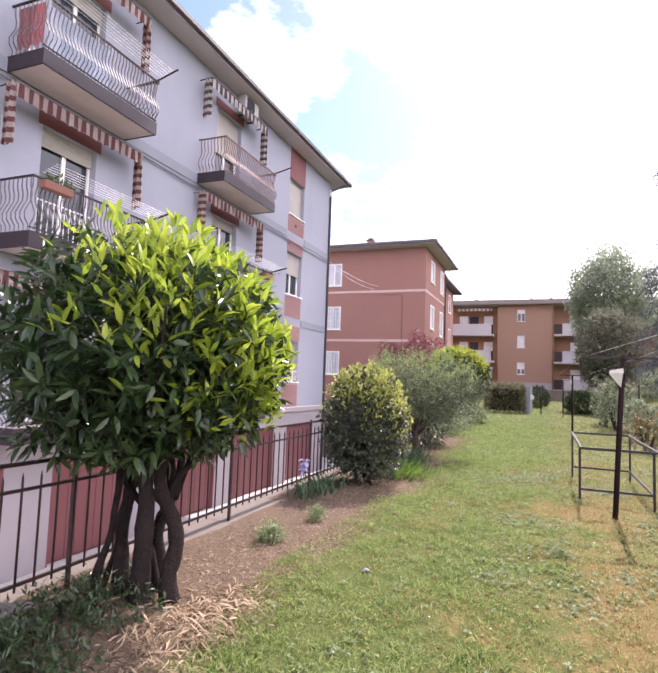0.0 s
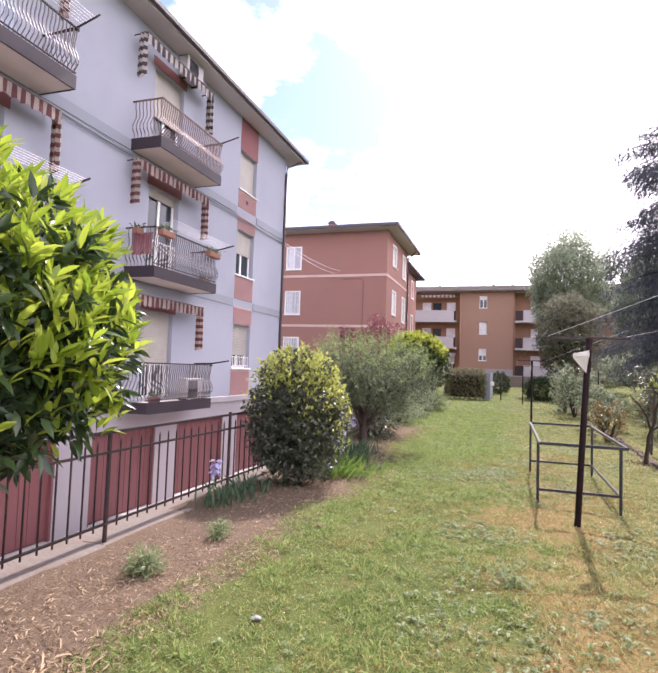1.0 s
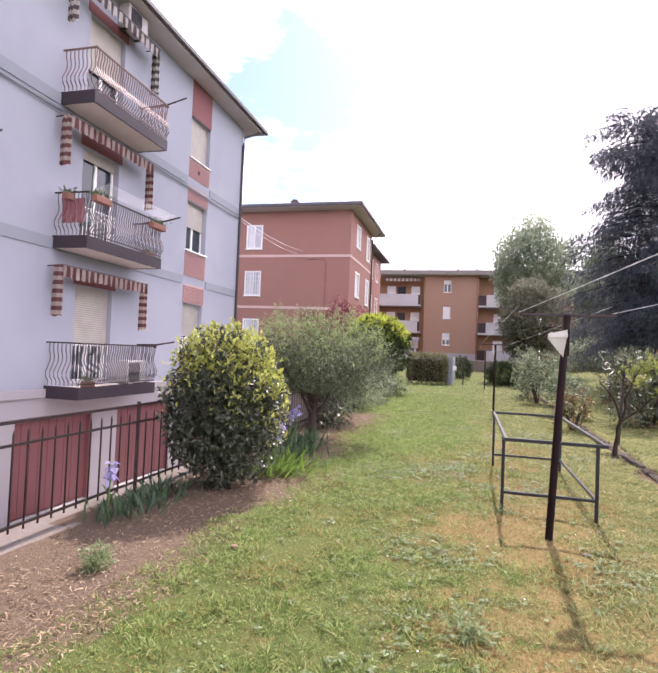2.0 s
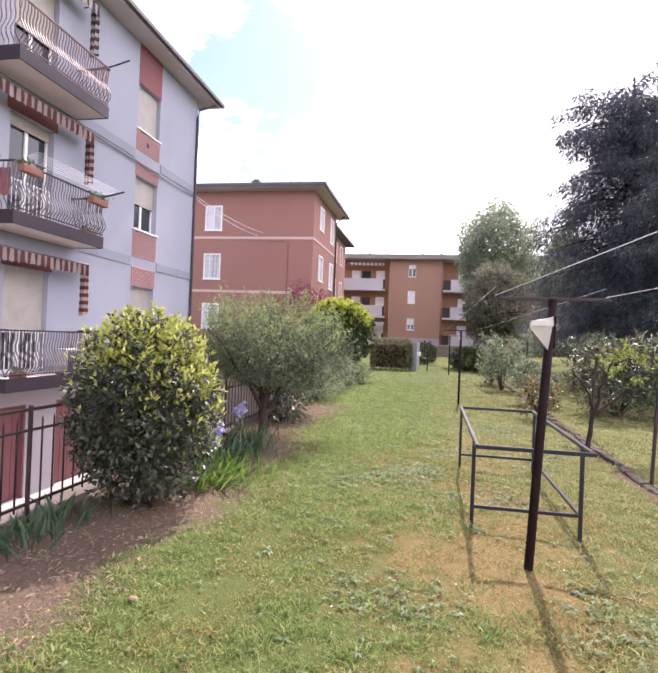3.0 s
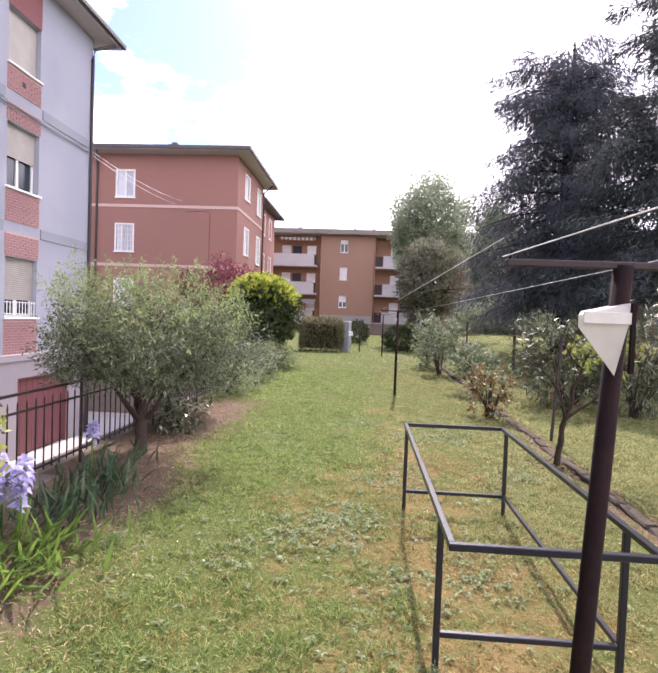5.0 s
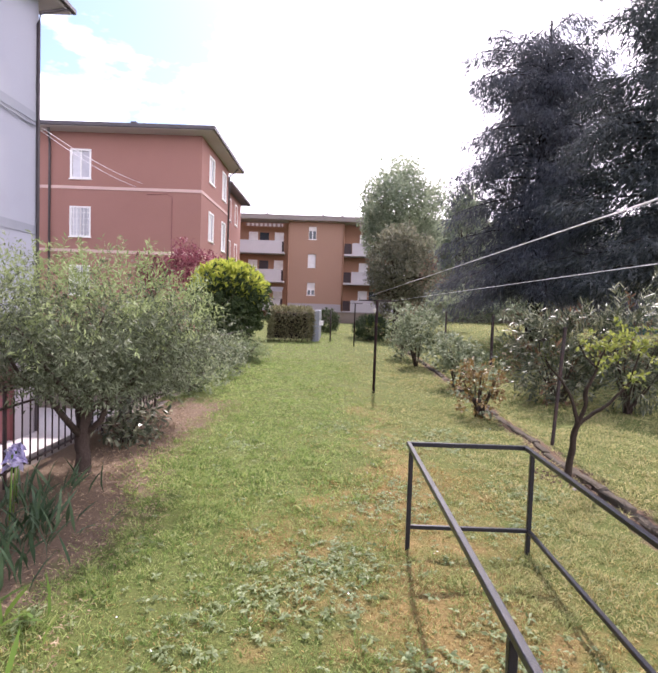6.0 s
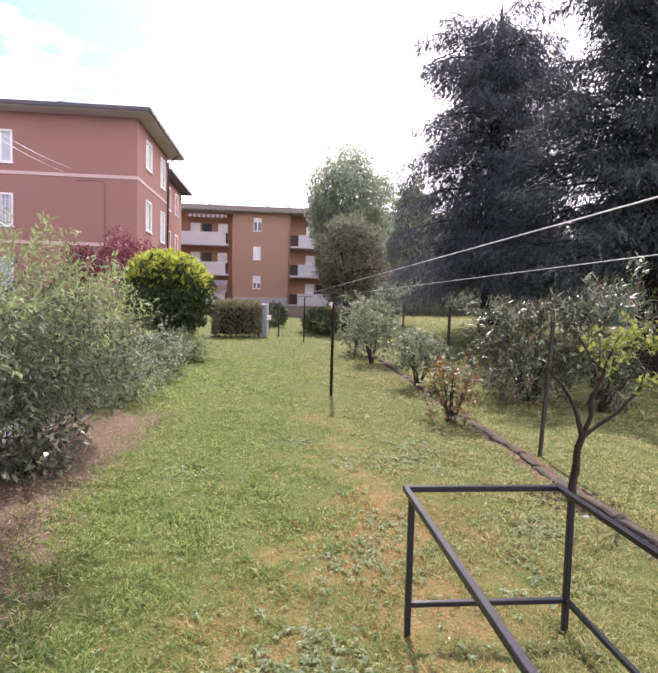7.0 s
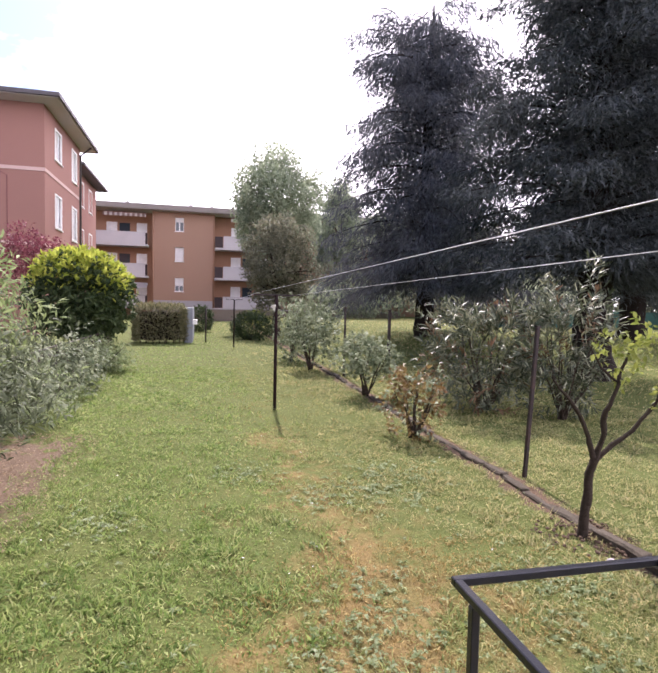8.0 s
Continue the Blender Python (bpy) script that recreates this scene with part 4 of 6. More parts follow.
def red_block():
    h = thing("apartment_house", "brick-red rendered apartment block with pale bands and white windows", "building", at=(RX, RY, 0))
    inv = Matrix.Translation((-RX, -RY, 0))
    fr = [(-13.40, -12.28, 7.92, 9.48), (-13.40, -12.28, 4.88, 6.48), (-13.40, -12.28, 1.78, 3.38)]
    sd = [(36.9, 38.2, 8.35, 9.85), (36.9, 38.2, 5.10, 6.75), (36.9, 38.2, 1.9, 3.5), (40.4, 41.6, 8.1, 9.85), (40.4, 41.6, 4.9, 6.75), (40.4, 41.6, 1.7, 3.5)]
    part("wall", facade('y', RY, 0.3, -24, RX, -0.3, 10.35, fr), M["red_render"], h)
    part("side_wall", facade('x', RX, -0.3, RY + 0.3, 42.4, -0.3, 10.35, sd), M["red_render"], h)
    part("back_wall", boxes((-24, RX - 0.3, 42.1, 42.4, -0.3, 10.35)), M["red_render"], h)
    # unseen walls behind the windows, their unlit look put into the colour
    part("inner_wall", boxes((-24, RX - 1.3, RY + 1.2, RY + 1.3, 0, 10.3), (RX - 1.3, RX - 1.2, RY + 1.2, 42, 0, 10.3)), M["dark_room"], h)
    for z in (4.06, 7.38):
        part("band", boxes((-24, RX + 0.03, RY - 0.03, RY, z, z + 0.16)), M["pale_band"], h)
        part("band", boxes((RX, RX + 0.03, RY, 42.4, z, z + 0.16)), M["pale_band"], h)
    for i, q in enumerate(fr):
        w = shutters(h, 'y', RY, *q)
        if i:
            bars(w, 'y', RY, *q)
    for q in sd:
        shutters(h, 'x', RX, *q)
    part("soffit", boxes((-25, RX + 0.78, RY - 0.95, 43.2, 10.35, 10.42)), M["soffit"], h)
    part("gutter", boxes((-25, RX + 0.86, RY - 1.05, RY - 0.95, 10.38, 10.58), (RX + 0.78, RX + 0.88, RY - 0.95, 43.3, 10.38, 10.58), bev=0.02), M["fascia"], h)
    bm = bmesh.new()
    p = [bm.verts.new(c) for c in ((-25, RY - 1.0, 10.55), (RX + 0.84, RY - 1.0, 10.55), (-10.6, 39.2, 11.45), (-25, 39.2, 11.45), (RX + 0.84, 43.25, 10.55), (-25, 43.25, 10.55))]
    bm.faces.new((p[0], p[1], p[2], p[3]))
    bm.faces.new((p[1], p[4], p[2]))
    bm.faces.new((p[2], p[4], p[5], p[3]))
    part("roof", bm, M["tile"], h)
    ch = part("chimney", boxes((-11.95, -11.5, 39.5, 39.95, 11.2, 12.2)), M["red_render"], h)
    part("chimney_cap", boxes((-12.02, -11.43, 39.43, 40.02, 12.2, 12.28), (-11.9, -11.55, 39.55, 39.9, 12.28, 12.42)), M["fascia"], ch)
    part("downpipe", tube(bmesh.new(), [(-14.2, RY - 0.7, 10.3), (-14.45, RY - 0.12, 9.9), (-14.45, RY - 0.08, 9.4), (-14.45, RY - 0.08, 0)], 0.06, 7), M["fascia"], h)
    part("downpipe", tube(bmesh.new(), [(RX + 0.7, 42.0, 10.35), (RX + 0.1, 42.15, 9.9), (RX + 0.08, 42.15, 0)], 0.06, 7), M["fascia"], h)
    part("conduit", tube(bmesh.new(), [(-9.3, RY - 0.02, 7.2), (-8.2, RY - 0.02, 7.25), (-7.95, RY - 0.02, 7.1), (-7.95, RY - 0.02, 0)], 0.018, 5), M["red_panel"], h)
    # further block, set back, with its own eave
    part("rear_wall", boxes((-24, -7.6, 46.5, 54.0, -0.3, 10.3), (-24, -7.9, 42.4, 46.5, -0.3, 10.3)), M["red_render"], h)
    part("rear_eave", boxes((-25, -6.85, 46.0, 54.9, 10.3, 10.5), bev=0.03), M["fascia"], h)
    for z0 in (1.7, 4.9, 8.1):
        shutters(h, 'x', -7.6, 48.2, 49.5, z0, z0 + 1.7)
        shutters(h, 'x', -7.6, 51.2, 52.4, z0, z0 + 1.7)
    for o in h.children:
        o.matrix_parent_inverse = inv


red_block()

wire = thing("overhead_wire", "pale wires strung between the two apartment blocks", "wire", at=(WX, 22.4, 6.6))
for k, (e, dz) in enumerate(((-9.55, 7.78), (-9.9, 7.6))):
    a, b = Vector((WX + 0.05, 22.4, 6.62 - 0.1 * k)), Vector((e, RY - 0.03, dz))
    pts = [a.lerp(b, t) - Vector((0, 0, 0.7 * t * (1 - t))) for t in np.linspace(0, 1, 14)]
    w = part("strand", tube(bmesh.new(), pts, 0.008, 4), M["line"], wire)
    w.matrix_parent_inverse = Matrix.Translation((-WX, -22.4, -6.6))


# ---------------------------------------------------------------- orange apartment block
OY = 62.0


def orange_block():
    h = thing("apartment_house", "long orange apartment block with white balcony parapets", "building", at=(0, OY, 0.4))
    inv = Matrix.Translation((0, -OY, -0.4))
    wins = [(-2.0, -1.2, 8.45, 9.75), (-2.0, -1.2, 5.60, 6.95), (-2.0, -1.2, 2.75, 4.05)]
    part("wall", facade('y', OY, 0.4, -4.0, 1.6, -0.5, 10.2, wins), M["orange_render"], h)
    part("base_strip", boxes((-4.02, 1.62, OY - 0.03, OY, -0.5, 1.9)), M["plinth"], h)
    for x0, x1 in ((-10.5, -4.0), (1.6, 8.0)):
        part("recess_wall", boxes((x0, x1, OY + 1.3, OY + 1.5, -0.5, 10.2)), M["orange_dark"], h)
    for x0, x1 in ((-30, -10.5), (8.0, 26)):
        part("wall", boxes((x0, x1, OY, OY + 0.4, -0.5, 10.2)), M["orange_render"], h)
    for i, q in enumerate(wins):
        window("window", h, 'y', OY, *q, M["white_paint"], "shutter_white", (0.35, 1.0, 0.6)[i], True)
        back_box(h, 'y', OY, q[0] - 0.2, q[1] + 0.2, q[2] - 0.2, q[3] + 0.2)
    for bx0, bx1 in ((-9.9, -4.55), (1.7, 7.4)):
        for z in (1.25, 4.15, 7.05):
            b = part("balcony", boxes((bx0, bx1 + 0.1, OY - 0.35, OY + 1.3, z - 0.18, z)), M["parapet"], h)
            part("parapet", boxes((bx0 + 0.8, bx1 - 0.15, OY - 0.35, OY - 0.27, z, z + 1.12)), M["parapet"], b)
            part("side_rail", boxes((bx1 - 0.12, bx1 + 0.08, OY - 0.33, OY - 0.29, z, z + 1.05)), M["iron"], b)
            part("side_rail", boxes((bx0, bx0 + 0.75, OY - 0.33, OY - 0.29, z + 0.02, z + 1.05)), M["iron"], b)
            for d0 in (bx0 + 1.6, bx0 + 4.3):
                part("balcony_door", boxes((d0, d0 + 0.95, OY + 1.24, OY + 1.3, z, z + 2.15)), M["shutter_white"], h)
            if z > 6:
                part("folded_awning", boxes((bx0 + 1.5, bx1 - 0.1, OY - 0.25, OY - 0.1, z + 2.55, z + 2.85)), M["awn_far"], b)
            part("dark_window", boxes((bx0 + 2.75, bx0 + 3.7, OY + 1.25, OY + 1.3, z + 0.9, z + 2.1)), M["glass"], b)
    bm = bmesh.new()
    vs = [bm.verts.new(p) for p in ((-6.2, OY - 0.1, 3.5), (-4.4, OY - 0.1, 3.5), (-4.4, OY - 1.5, 3.0), (-6.2, OY - 1.5, 3.0))]
    bm.faces.new(vs)
    bmesh.ops.solidify(bm, geom=bm.faces[:], thickness=0.05)
    part("open_awning", bm, M["parapet"], h)
    part("soffit", boxes((-30, 26, OY - 0.8, OY + 9, 10.2, 10.3)), M["soffit"], h)
    part("gutter", boxes((-30, 26, OY - 0.95, OY - 0.8, 10.22, 10.72), bev=0.02), M["far_eave"], h)
    bm = bmesh.new()
    vs = [bm.verts.new(p) for p in ((-30, OY - 0.9, 10.70), (26, OY - 0.9, 10.70), (26, OY + 5, 11.5), (-30, OY + 5, 11.5))]
    bm.faces.new(vs)
    part("roof", bm, M["tile"], h)
    for x in (-6.4, -0.6, 1.4):
        part("roof_vent", boxes((x - 0.15, x + 0.15, OY + 1, OY + 1.3, 10.7, 11.2)), M["parapet"], h)
    for x in (-4.0, 1.6):
        part("downpipe", tube(bmesh.new(), [(x, OY - 0.06, 10.2), (x, OY - 0.06, 0)], 0.07, 6), M["orange_dark"], h)
    for o in h.children:
        o.matrix_parent_inverse = inv


orange_block()


# ---------------------------------------------------------------- iron fence
FX = -1.85


def fence():
    posts = list(np.arange(-2.62, 24.5, 1.87))
    pk = tube(bmesh.new(), [(0, 0, 0.07), (0, 0, 0.70), (0, 0, 0.735)], [0.0075, 0.0075, 0.001], 5)
    pk_me = bpy.data.meshes.new("picket")
    pk.to_mesh(pk_me)
    pk.free()
    pk_me.materials.append(M["iron"])
    f = thing("fence", "dark wrought-iron fence of thin upright bars on the curb", "fence", at=(FX, 0, 0.03))
    for i, y0 in enumerate(posts):
        part("post", boxes((-0.013, 0.013, y0 - 0.013, y0 + 0.013, -0.05, 0.82), bev=0.003), M["iron"], f)
        if i == len(posts) - 1:
            break
        for z, s in ((0.79, 0.011), (0.64, 0.009), (0.11, 0.009)):
            part("rail", boxes((-s, s, y0 + 0.013, y0 + 1.857, z - s, z + s)), M["iron"], f)
        for k in range(1, 15):
            o = new("picket", pk_me)
            o.parent = f
            o.location = (0, y0 + k * 1.87 / 15, 0)


fence()


# ---------------------------------------------------------------- clothesline posts, frame and edging
def line_post(x, y, h, r, bar, cone, label, lean=(0, 0)):
    p = thing("clothesline_post", label, "clothesline post", "clothesline posts", at=(x, y, float(ground_z(x, y))))
    part("pole", tube(bmesh.new(), [(0, 0, -0.1), (lean[0] * 0.5, lean[1] * 0.5, h * 0.5), (lean[0], lean[1], h)], r, 10), M["post_iron"], p)
    part("crossbar", boxes((lean[0] - bar, lean[0] + bar, lean[1] - 0.014, lean[1] + 0.014, h - 0.011, h + 0.011), bev=0.003), M["iron"], p)
    for s in (-1, 1):
        part("hook", tube(bmesh.new(), [(lean[0] + s * bar * 0.96, 0, h), (lean[0] + s * bar * 0.96, 0, h + 0.03), (lean[0] + s * bar * 0.96, -0.02, h + 0.04)], 0.006, 5), M["iron"], p)
    if cone:
        b = thing("peg_holder", "white folded plastic peg holder tied to a clothesline post", "peg holder", at=(x + lean[0] - r * 0.9, y - r, h - 0.155))
        bm = bmesh.new()
        b.scale = (0.74, 0.74, 0.68) if r > 0.027 else (0.35, 0.35, 0.35)
        v = [bm.verts.new(c) for c in ((-0.155, -0.03, 0.02), (0.03, -0.05, 0.075), (0.03, 0.06, 0.075), (-0.10, 0.09, 0.04), (0.0, -0.01, -0.235), (-0.155, -0.03, -0.03), (0.02, -0.06, -0.02))]
        for f in ((0, 1, 2, 3), (0, 5, 6, 1), (5, 4, 6), (0, 3, 4, 5), (3, 2, 4), (1, 6, 4, 2)):
            bm.faces.new([v[i] for i in f])
        bmesh.ops.recalc_face_normals(bm, faces=bm.faces[:])
        part("holder", bm, M["plastic"], b)
        part("flap", boxes((-0.15, 0.03, -0.066, -0.060, -0.015, 0.035), bev=0.002), M["plastic"], b)
        part("back_strip", boxes((0.03, 0.045, -0.07, -0.05, -0.22, 0.075)), M["post_iron"], b)


T1, T2, T3 = (1.61, 6.92), (1.58, 16.2), (1.68, 28.6)
line_post(*T1, 1.71, 0.0285, 0.34, True, "rusty brown steel clothesline post with a crossbar", (0.09, 0.0))
line_post(*T2, 1.72, 0.026, 0.34, True, "dark steel clothesline post standing in the lawn")
line_post(*T3, 1.78, 0.026, 0.30, False, "thin dark clothesline post far down the lawn")
line_post(2.75, -4.0, 1.72, 0.026, 0.34, False, "dark steel clothesline post near the garden entrance")
pole = thing("garden_stake", "thin iron stake in the lawn beside the hedge", "stake", at=(0.68, 31.2, 0))
part("rod", tube(bmesh.new(), [(0, 0, -0.1), (0, 0, 1.45)], 0.03, 6), M["iron"], pole)

ropes = thing("clothesline", "pale slack clotheslines strung between the posts", "clothesline", at=(T1[0], T1[1], 1.7))
for s in (-1, 1):
    for a, b, sag in (((2.75 + s * 0.33, -4.0, 1.75), (T1[0] + 0.07 + s * 0.33, T1[1], 1.735), 0.01), ((T1[0] + 0.07 + s * 0.33, T1[1], 1.79), (T2[0] + s * 0.33, T2[1], 1.745), 0.0), ((T2[0] + s * 0.33, T2[1], 1.745), (T3[0] + s * 0.29, T3[1], 1.80), 0.06)):
        a, b = Vector(a), Vector(b)
        pts = [a.lerp(b, t) - Vector((0, 0, 4 * sag * t * (1 - t))) for t in np.linspace(0, 1, 22)]
        w = part("line", tube(bmesh.new(), pts, 0.0017, 5), M["line"], ropes)
        w.matrix_parent_inverse = Matrix.Translation((-T1[0], -T1[1], -1.7))


def frame_table():
    x0, x1, y0, y1, h = 1.31, 2.09, 7.32, 9.72, 0.70
    f = thing("metal_frame", "grey-blue square-tube steel table frame without a top on the lawn", "metal frame", at=(1.68, 8.55, 0))
    inv = Matrix.Translation((-1.68, -8.55, 0))
    s = 0.0140
    out = []
    for a in ((x0 - s, x1 + s, y0 - s, y0 + s), (x0 - s, x1 + s, y1 - s, y1 + s), (x0 - s, x0 + s, y0 + s, y1 - s), (x1 - s, x1 + s, y0 + s, y1 - s)):
        out.append(part("top_rail", boxes((*a, h - 2 * s, h), bev=0.003), M["frame_paint"], f))
    for lx in (x0, x1):
        for ly in (y0 + 0.30, y1 - 0.12):
            g = float(ground_z(lx, ly))
            out.append(part("leg", boxes((lx - s, lx + s, ly - s, ly + s, g - 0.04, h - 2 * s), bev=0.003), M["frame_paint"], f))
    for ly in (y0 + 0.30, y1 - 0.12):
        out.append(part("low_rail", boxes((x0 + s, x1 - s, ly - s * 0.9, ly + s * 0.9, 0.16, 0.16 + 1.8 * s), bev=0.003), M["frame_paint"], f))
    out.append(part("low_rail", boxes((x1 - s * 0.9, x1 + s * 0.9, y0 + 0.30 + s, y1 - 0.12 - s, 0.16, 0.16 + 1.8 * s), bev=0.003), M["frame_paint"], f))
    for o in out:
        o.matrix_parent_inverse = inv


frame_table()


def kerb_x(y):
    return 3.18 + 0.024 * (y - 8)


def edging():
    ob = thing("edging_kerb", "low kerb of worn dark edging stones along the bed", "kerb", kind="structure")
    r = random.Random(9)
    y = 2.0
    while y < 27:
        ln = r.uniform(0.35, 0.55)
        x = kerb_x(y) + r.uniform(-0.012, 0.012)
        z = float(ground_z(x, y))
        bm = boxes((x - 0.045, x + 0.045 + r.uniform(-0.01, 0.015), y, y + ln - 0.015, z - 0.05, z + 0.034 + r.uniform(-0.030, 0.020)), bev=0.014)
        bmesh.ops.subdivide_edges(bm, edges=[e for e in bm.edges if e.calc_length() > 0.08], cuts=2, use_grid_fill=True)
        for v in bm.verts:
            v.co += Vector(noise.noise_vector(v.co * 9)) * 0.020 + Vector(noise.noise_vector(v.co * 31)) * 0.010
        part("edging_stone", bm, M["stone"], ob)
        y += ln


edging()


def stake(x, y, h, r=0.0125, lean=(0, 0)):
    z = float(ground_z(x, y))
    s = thing("fence_stake", "thin dark iron stake along the kerb", "stake", "stakes along the kerb", at=(x, y, z))
    part("rod", boxes((-r, r, -r, r, -0.1, h), bev=0.003), M["iron"], s)
    part("cap", boxes((-r * 1.3, r * 1.3, -r * 1.3, r * 1.3, h, h + 0.015)), M["iron"], s)
    s.rotation_euler = (radians(lean[0]), radians(lean[1]), 0)


stake(3.27, 9.55, 1.3, 0.015, lean=(0, 2))
stake(3.46, 12.6, 1.42, 0.017, lean=(0, 3))
stake(3.66, 20.0, 1.55, 0.02)
stake(5.5, 22.2, 1.5, 0.035)


# ---------------------------------------------------------------- plants
def eased(pts, rads, wob=0.0):
    """Rounds a stem's bends and lets it swell and wander a little."""
    P = [Vector(p) for p in pts]
    R = list(rads)
    for _ in range(2):
        Q, S = [P[0]], [R[0]]
        for i in range(len(P) - 1):
            Q += [P[i].lerp(P[i + 1], 0.25), P[i].lerp(P[i + 1], 0.75)]
            S += [R[i] * 0.75 + R[i + 1] * 0.25, R[i] * 0.25 + R[i + 1] * 0.75]
        P, R = Q + [P[-1]], S + [R[-1]]
    out = [p + Vector(noise.noise_vector(p * 7.0 + Vector((R[0] * 91, 0, 0)))) * wob for p in P]
    return out, [q * (1 + 0.22 * noise.noise(p * 11.0)) for p, q in zip(P, R)]


def ellipsoid_points(n, R, seed, inner=0.55, amount=0.16, flat_bottom=0.0):
    d = sphere_dirs(n)
    rad = rng.uniform(inner ** 2, 1, n) ** 0.5 * lumps(d, seed, amount)
    p = d * rad[:, None] * np.array(R)
    if flat_bottom:
        p[:, 2] = np.maximum(p[:, 2], -R[2] * flat_bottom + rng.uniform(0, 0.15, n) * R[2])
    return p, d, rad


def crown(tree, name, c, p, D, L, W, mat, small=False, fold=0.18, droop=0.15, label=""):
    V, F = leaves(np.asarray(c) + p, D, L, W, fold, droop, small)
    V = V - np.array(tree.location)
    return part_np(name, V, F, mat, tree, label)


def rosettes(n, R, seed, amount, per, flat=0.75):
    """Twig tips over a lumpy crown, each with a whorl of leaves: points, directions, height share."""
    p, d, rad = ellipsoid_points(n, R, seed, 0.62, amount, flat)
    tip = unit(d * np.array([1, 1, 0.6]) + np.array([0, 0, 0.55]) + rng.normal(size=(n, 3)) * 0.3)
    P = np.repeat(p, per, 0)
    T = np.repeat(tip, per, 0)
    rd = sphere_dirs(n * per)
    out = unit(rd - (rd * T).sum(1, keepdims=True) * T)
    D = unit(T * rng.uniform(0.25, 1.0, (n * per, 1)) + out)
    P = P + T * rng.uniform(-0.06, 0.05, (n * per, 1)) + D * 0.008
    return P, D, np.repeat(rad, per), np.repeat(p[:, 2] / R[2], per)


def laurel(x, y, zc, R, n_old, n_new, leaf, trunks, label, name="laurel_tree", seed=2, mats=("laurel_old", "laurel_new"), base_z=None, amount=0.14, flat=0.75, sunward=(0.2, 0.15, 0.97), mixed=0.24, edge=0.34):
    z0 = float(ground_z(x, y)) if base_z is None else base_z
    t = thing(name, label, "tree", at=(x, y, z0))
    for i, (bx, by, tx, ty, r) in enumerate(trunks):
        pts = wander((bx, by, -0.1), (tx, ty, zc - z0 - R[2] * 0.25), 6, 0.07, seed + i)
        part("trunk", tube(bmesh.new(), *eased(pts, [r * (1.25 if k == 0 else 1 - 0.09 * k) for k in range(7)], r * 0.22), 9), M["bark_dark"], t)
        for k in range(5):
            a = random.Random(seed * 7 + i * 5 + k)
            s = pts[3 + k % 4]
            e = Vector((tx + a.uniform(-0.8, 0.8) * R[0], ty + a.uniform(-0.8, 0.8) * R[1], zc - z0 + a.uniform(-0.35, 0.6) * R[2]))
            part("branch", tube(bmesh.new(), wander(s, e, 4, 0.06, seed + 31 * k + i), [r * 0.45, r * 0.36, r * 0.28, r * 0.18, r * 0.08], 6), M["bark_dark"], t)
    P, D, rad, hz = rosettes(n_old, R, seed, amount, 8, flat)
    k = len(P)
    crown(t, "crown", (x, y, zc), P, D, rng.uniform(0.75, 1.1, k) * leaf[0], rng.uniform(0.8, 1.1, k) * leaf[1], M[mats[0]])
    # dense dark inside
    p, d, _ = ellipsoid_points(n_old * 4, (R[0] * 0.8, R[1] * 0.8, R[2] * 0.8), seed, 0.2, amount, flat)
    crown(t, "inner_crown", (x, y, zc), p, d + rng.normal(size=p.shape) * 0.7, leaf[0] * 1.05, leaf[1] * 1.15, M[mats[0]], small=True)
    # young shoots kept on the sunward side, so their colour also paints sunlight
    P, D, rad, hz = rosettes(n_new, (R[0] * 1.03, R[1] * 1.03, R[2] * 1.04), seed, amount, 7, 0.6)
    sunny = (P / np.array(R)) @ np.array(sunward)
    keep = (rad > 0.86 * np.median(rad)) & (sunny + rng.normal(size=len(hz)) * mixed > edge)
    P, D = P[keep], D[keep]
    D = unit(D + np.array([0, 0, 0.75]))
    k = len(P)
    crown(t, "sunlit_shoot_foliage", (x, y, zc), P, D, rng.uniform(0.7, 1.1, k) * leaf[0], rng.uniform(0.75, 1.05, k) * leaf[1], M[mats[1]], label="yellow-green young leaves, sunlight painted in on the sunward side")
    return t


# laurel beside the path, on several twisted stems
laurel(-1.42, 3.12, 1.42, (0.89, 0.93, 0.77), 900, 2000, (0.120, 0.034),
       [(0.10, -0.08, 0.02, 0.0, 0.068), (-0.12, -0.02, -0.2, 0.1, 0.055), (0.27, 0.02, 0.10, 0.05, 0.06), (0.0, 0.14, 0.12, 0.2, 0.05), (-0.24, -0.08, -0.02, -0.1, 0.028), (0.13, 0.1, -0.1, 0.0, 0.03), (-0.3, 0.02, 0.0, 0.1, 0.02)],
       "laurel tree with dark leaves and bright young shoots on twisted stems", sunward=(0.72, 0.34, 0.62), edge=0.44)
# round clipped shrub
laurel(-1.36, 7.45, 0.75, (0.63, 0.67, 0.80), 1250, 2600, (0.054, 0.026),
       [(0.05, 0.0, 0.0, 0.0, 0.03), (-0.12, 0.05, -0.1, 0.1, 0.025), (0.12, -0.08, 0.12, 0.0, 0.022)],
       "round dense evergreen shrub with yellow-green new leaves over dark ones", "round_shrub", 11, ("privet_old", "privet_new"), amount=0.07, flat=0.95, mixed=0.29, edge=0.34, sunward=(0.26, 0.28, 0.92))
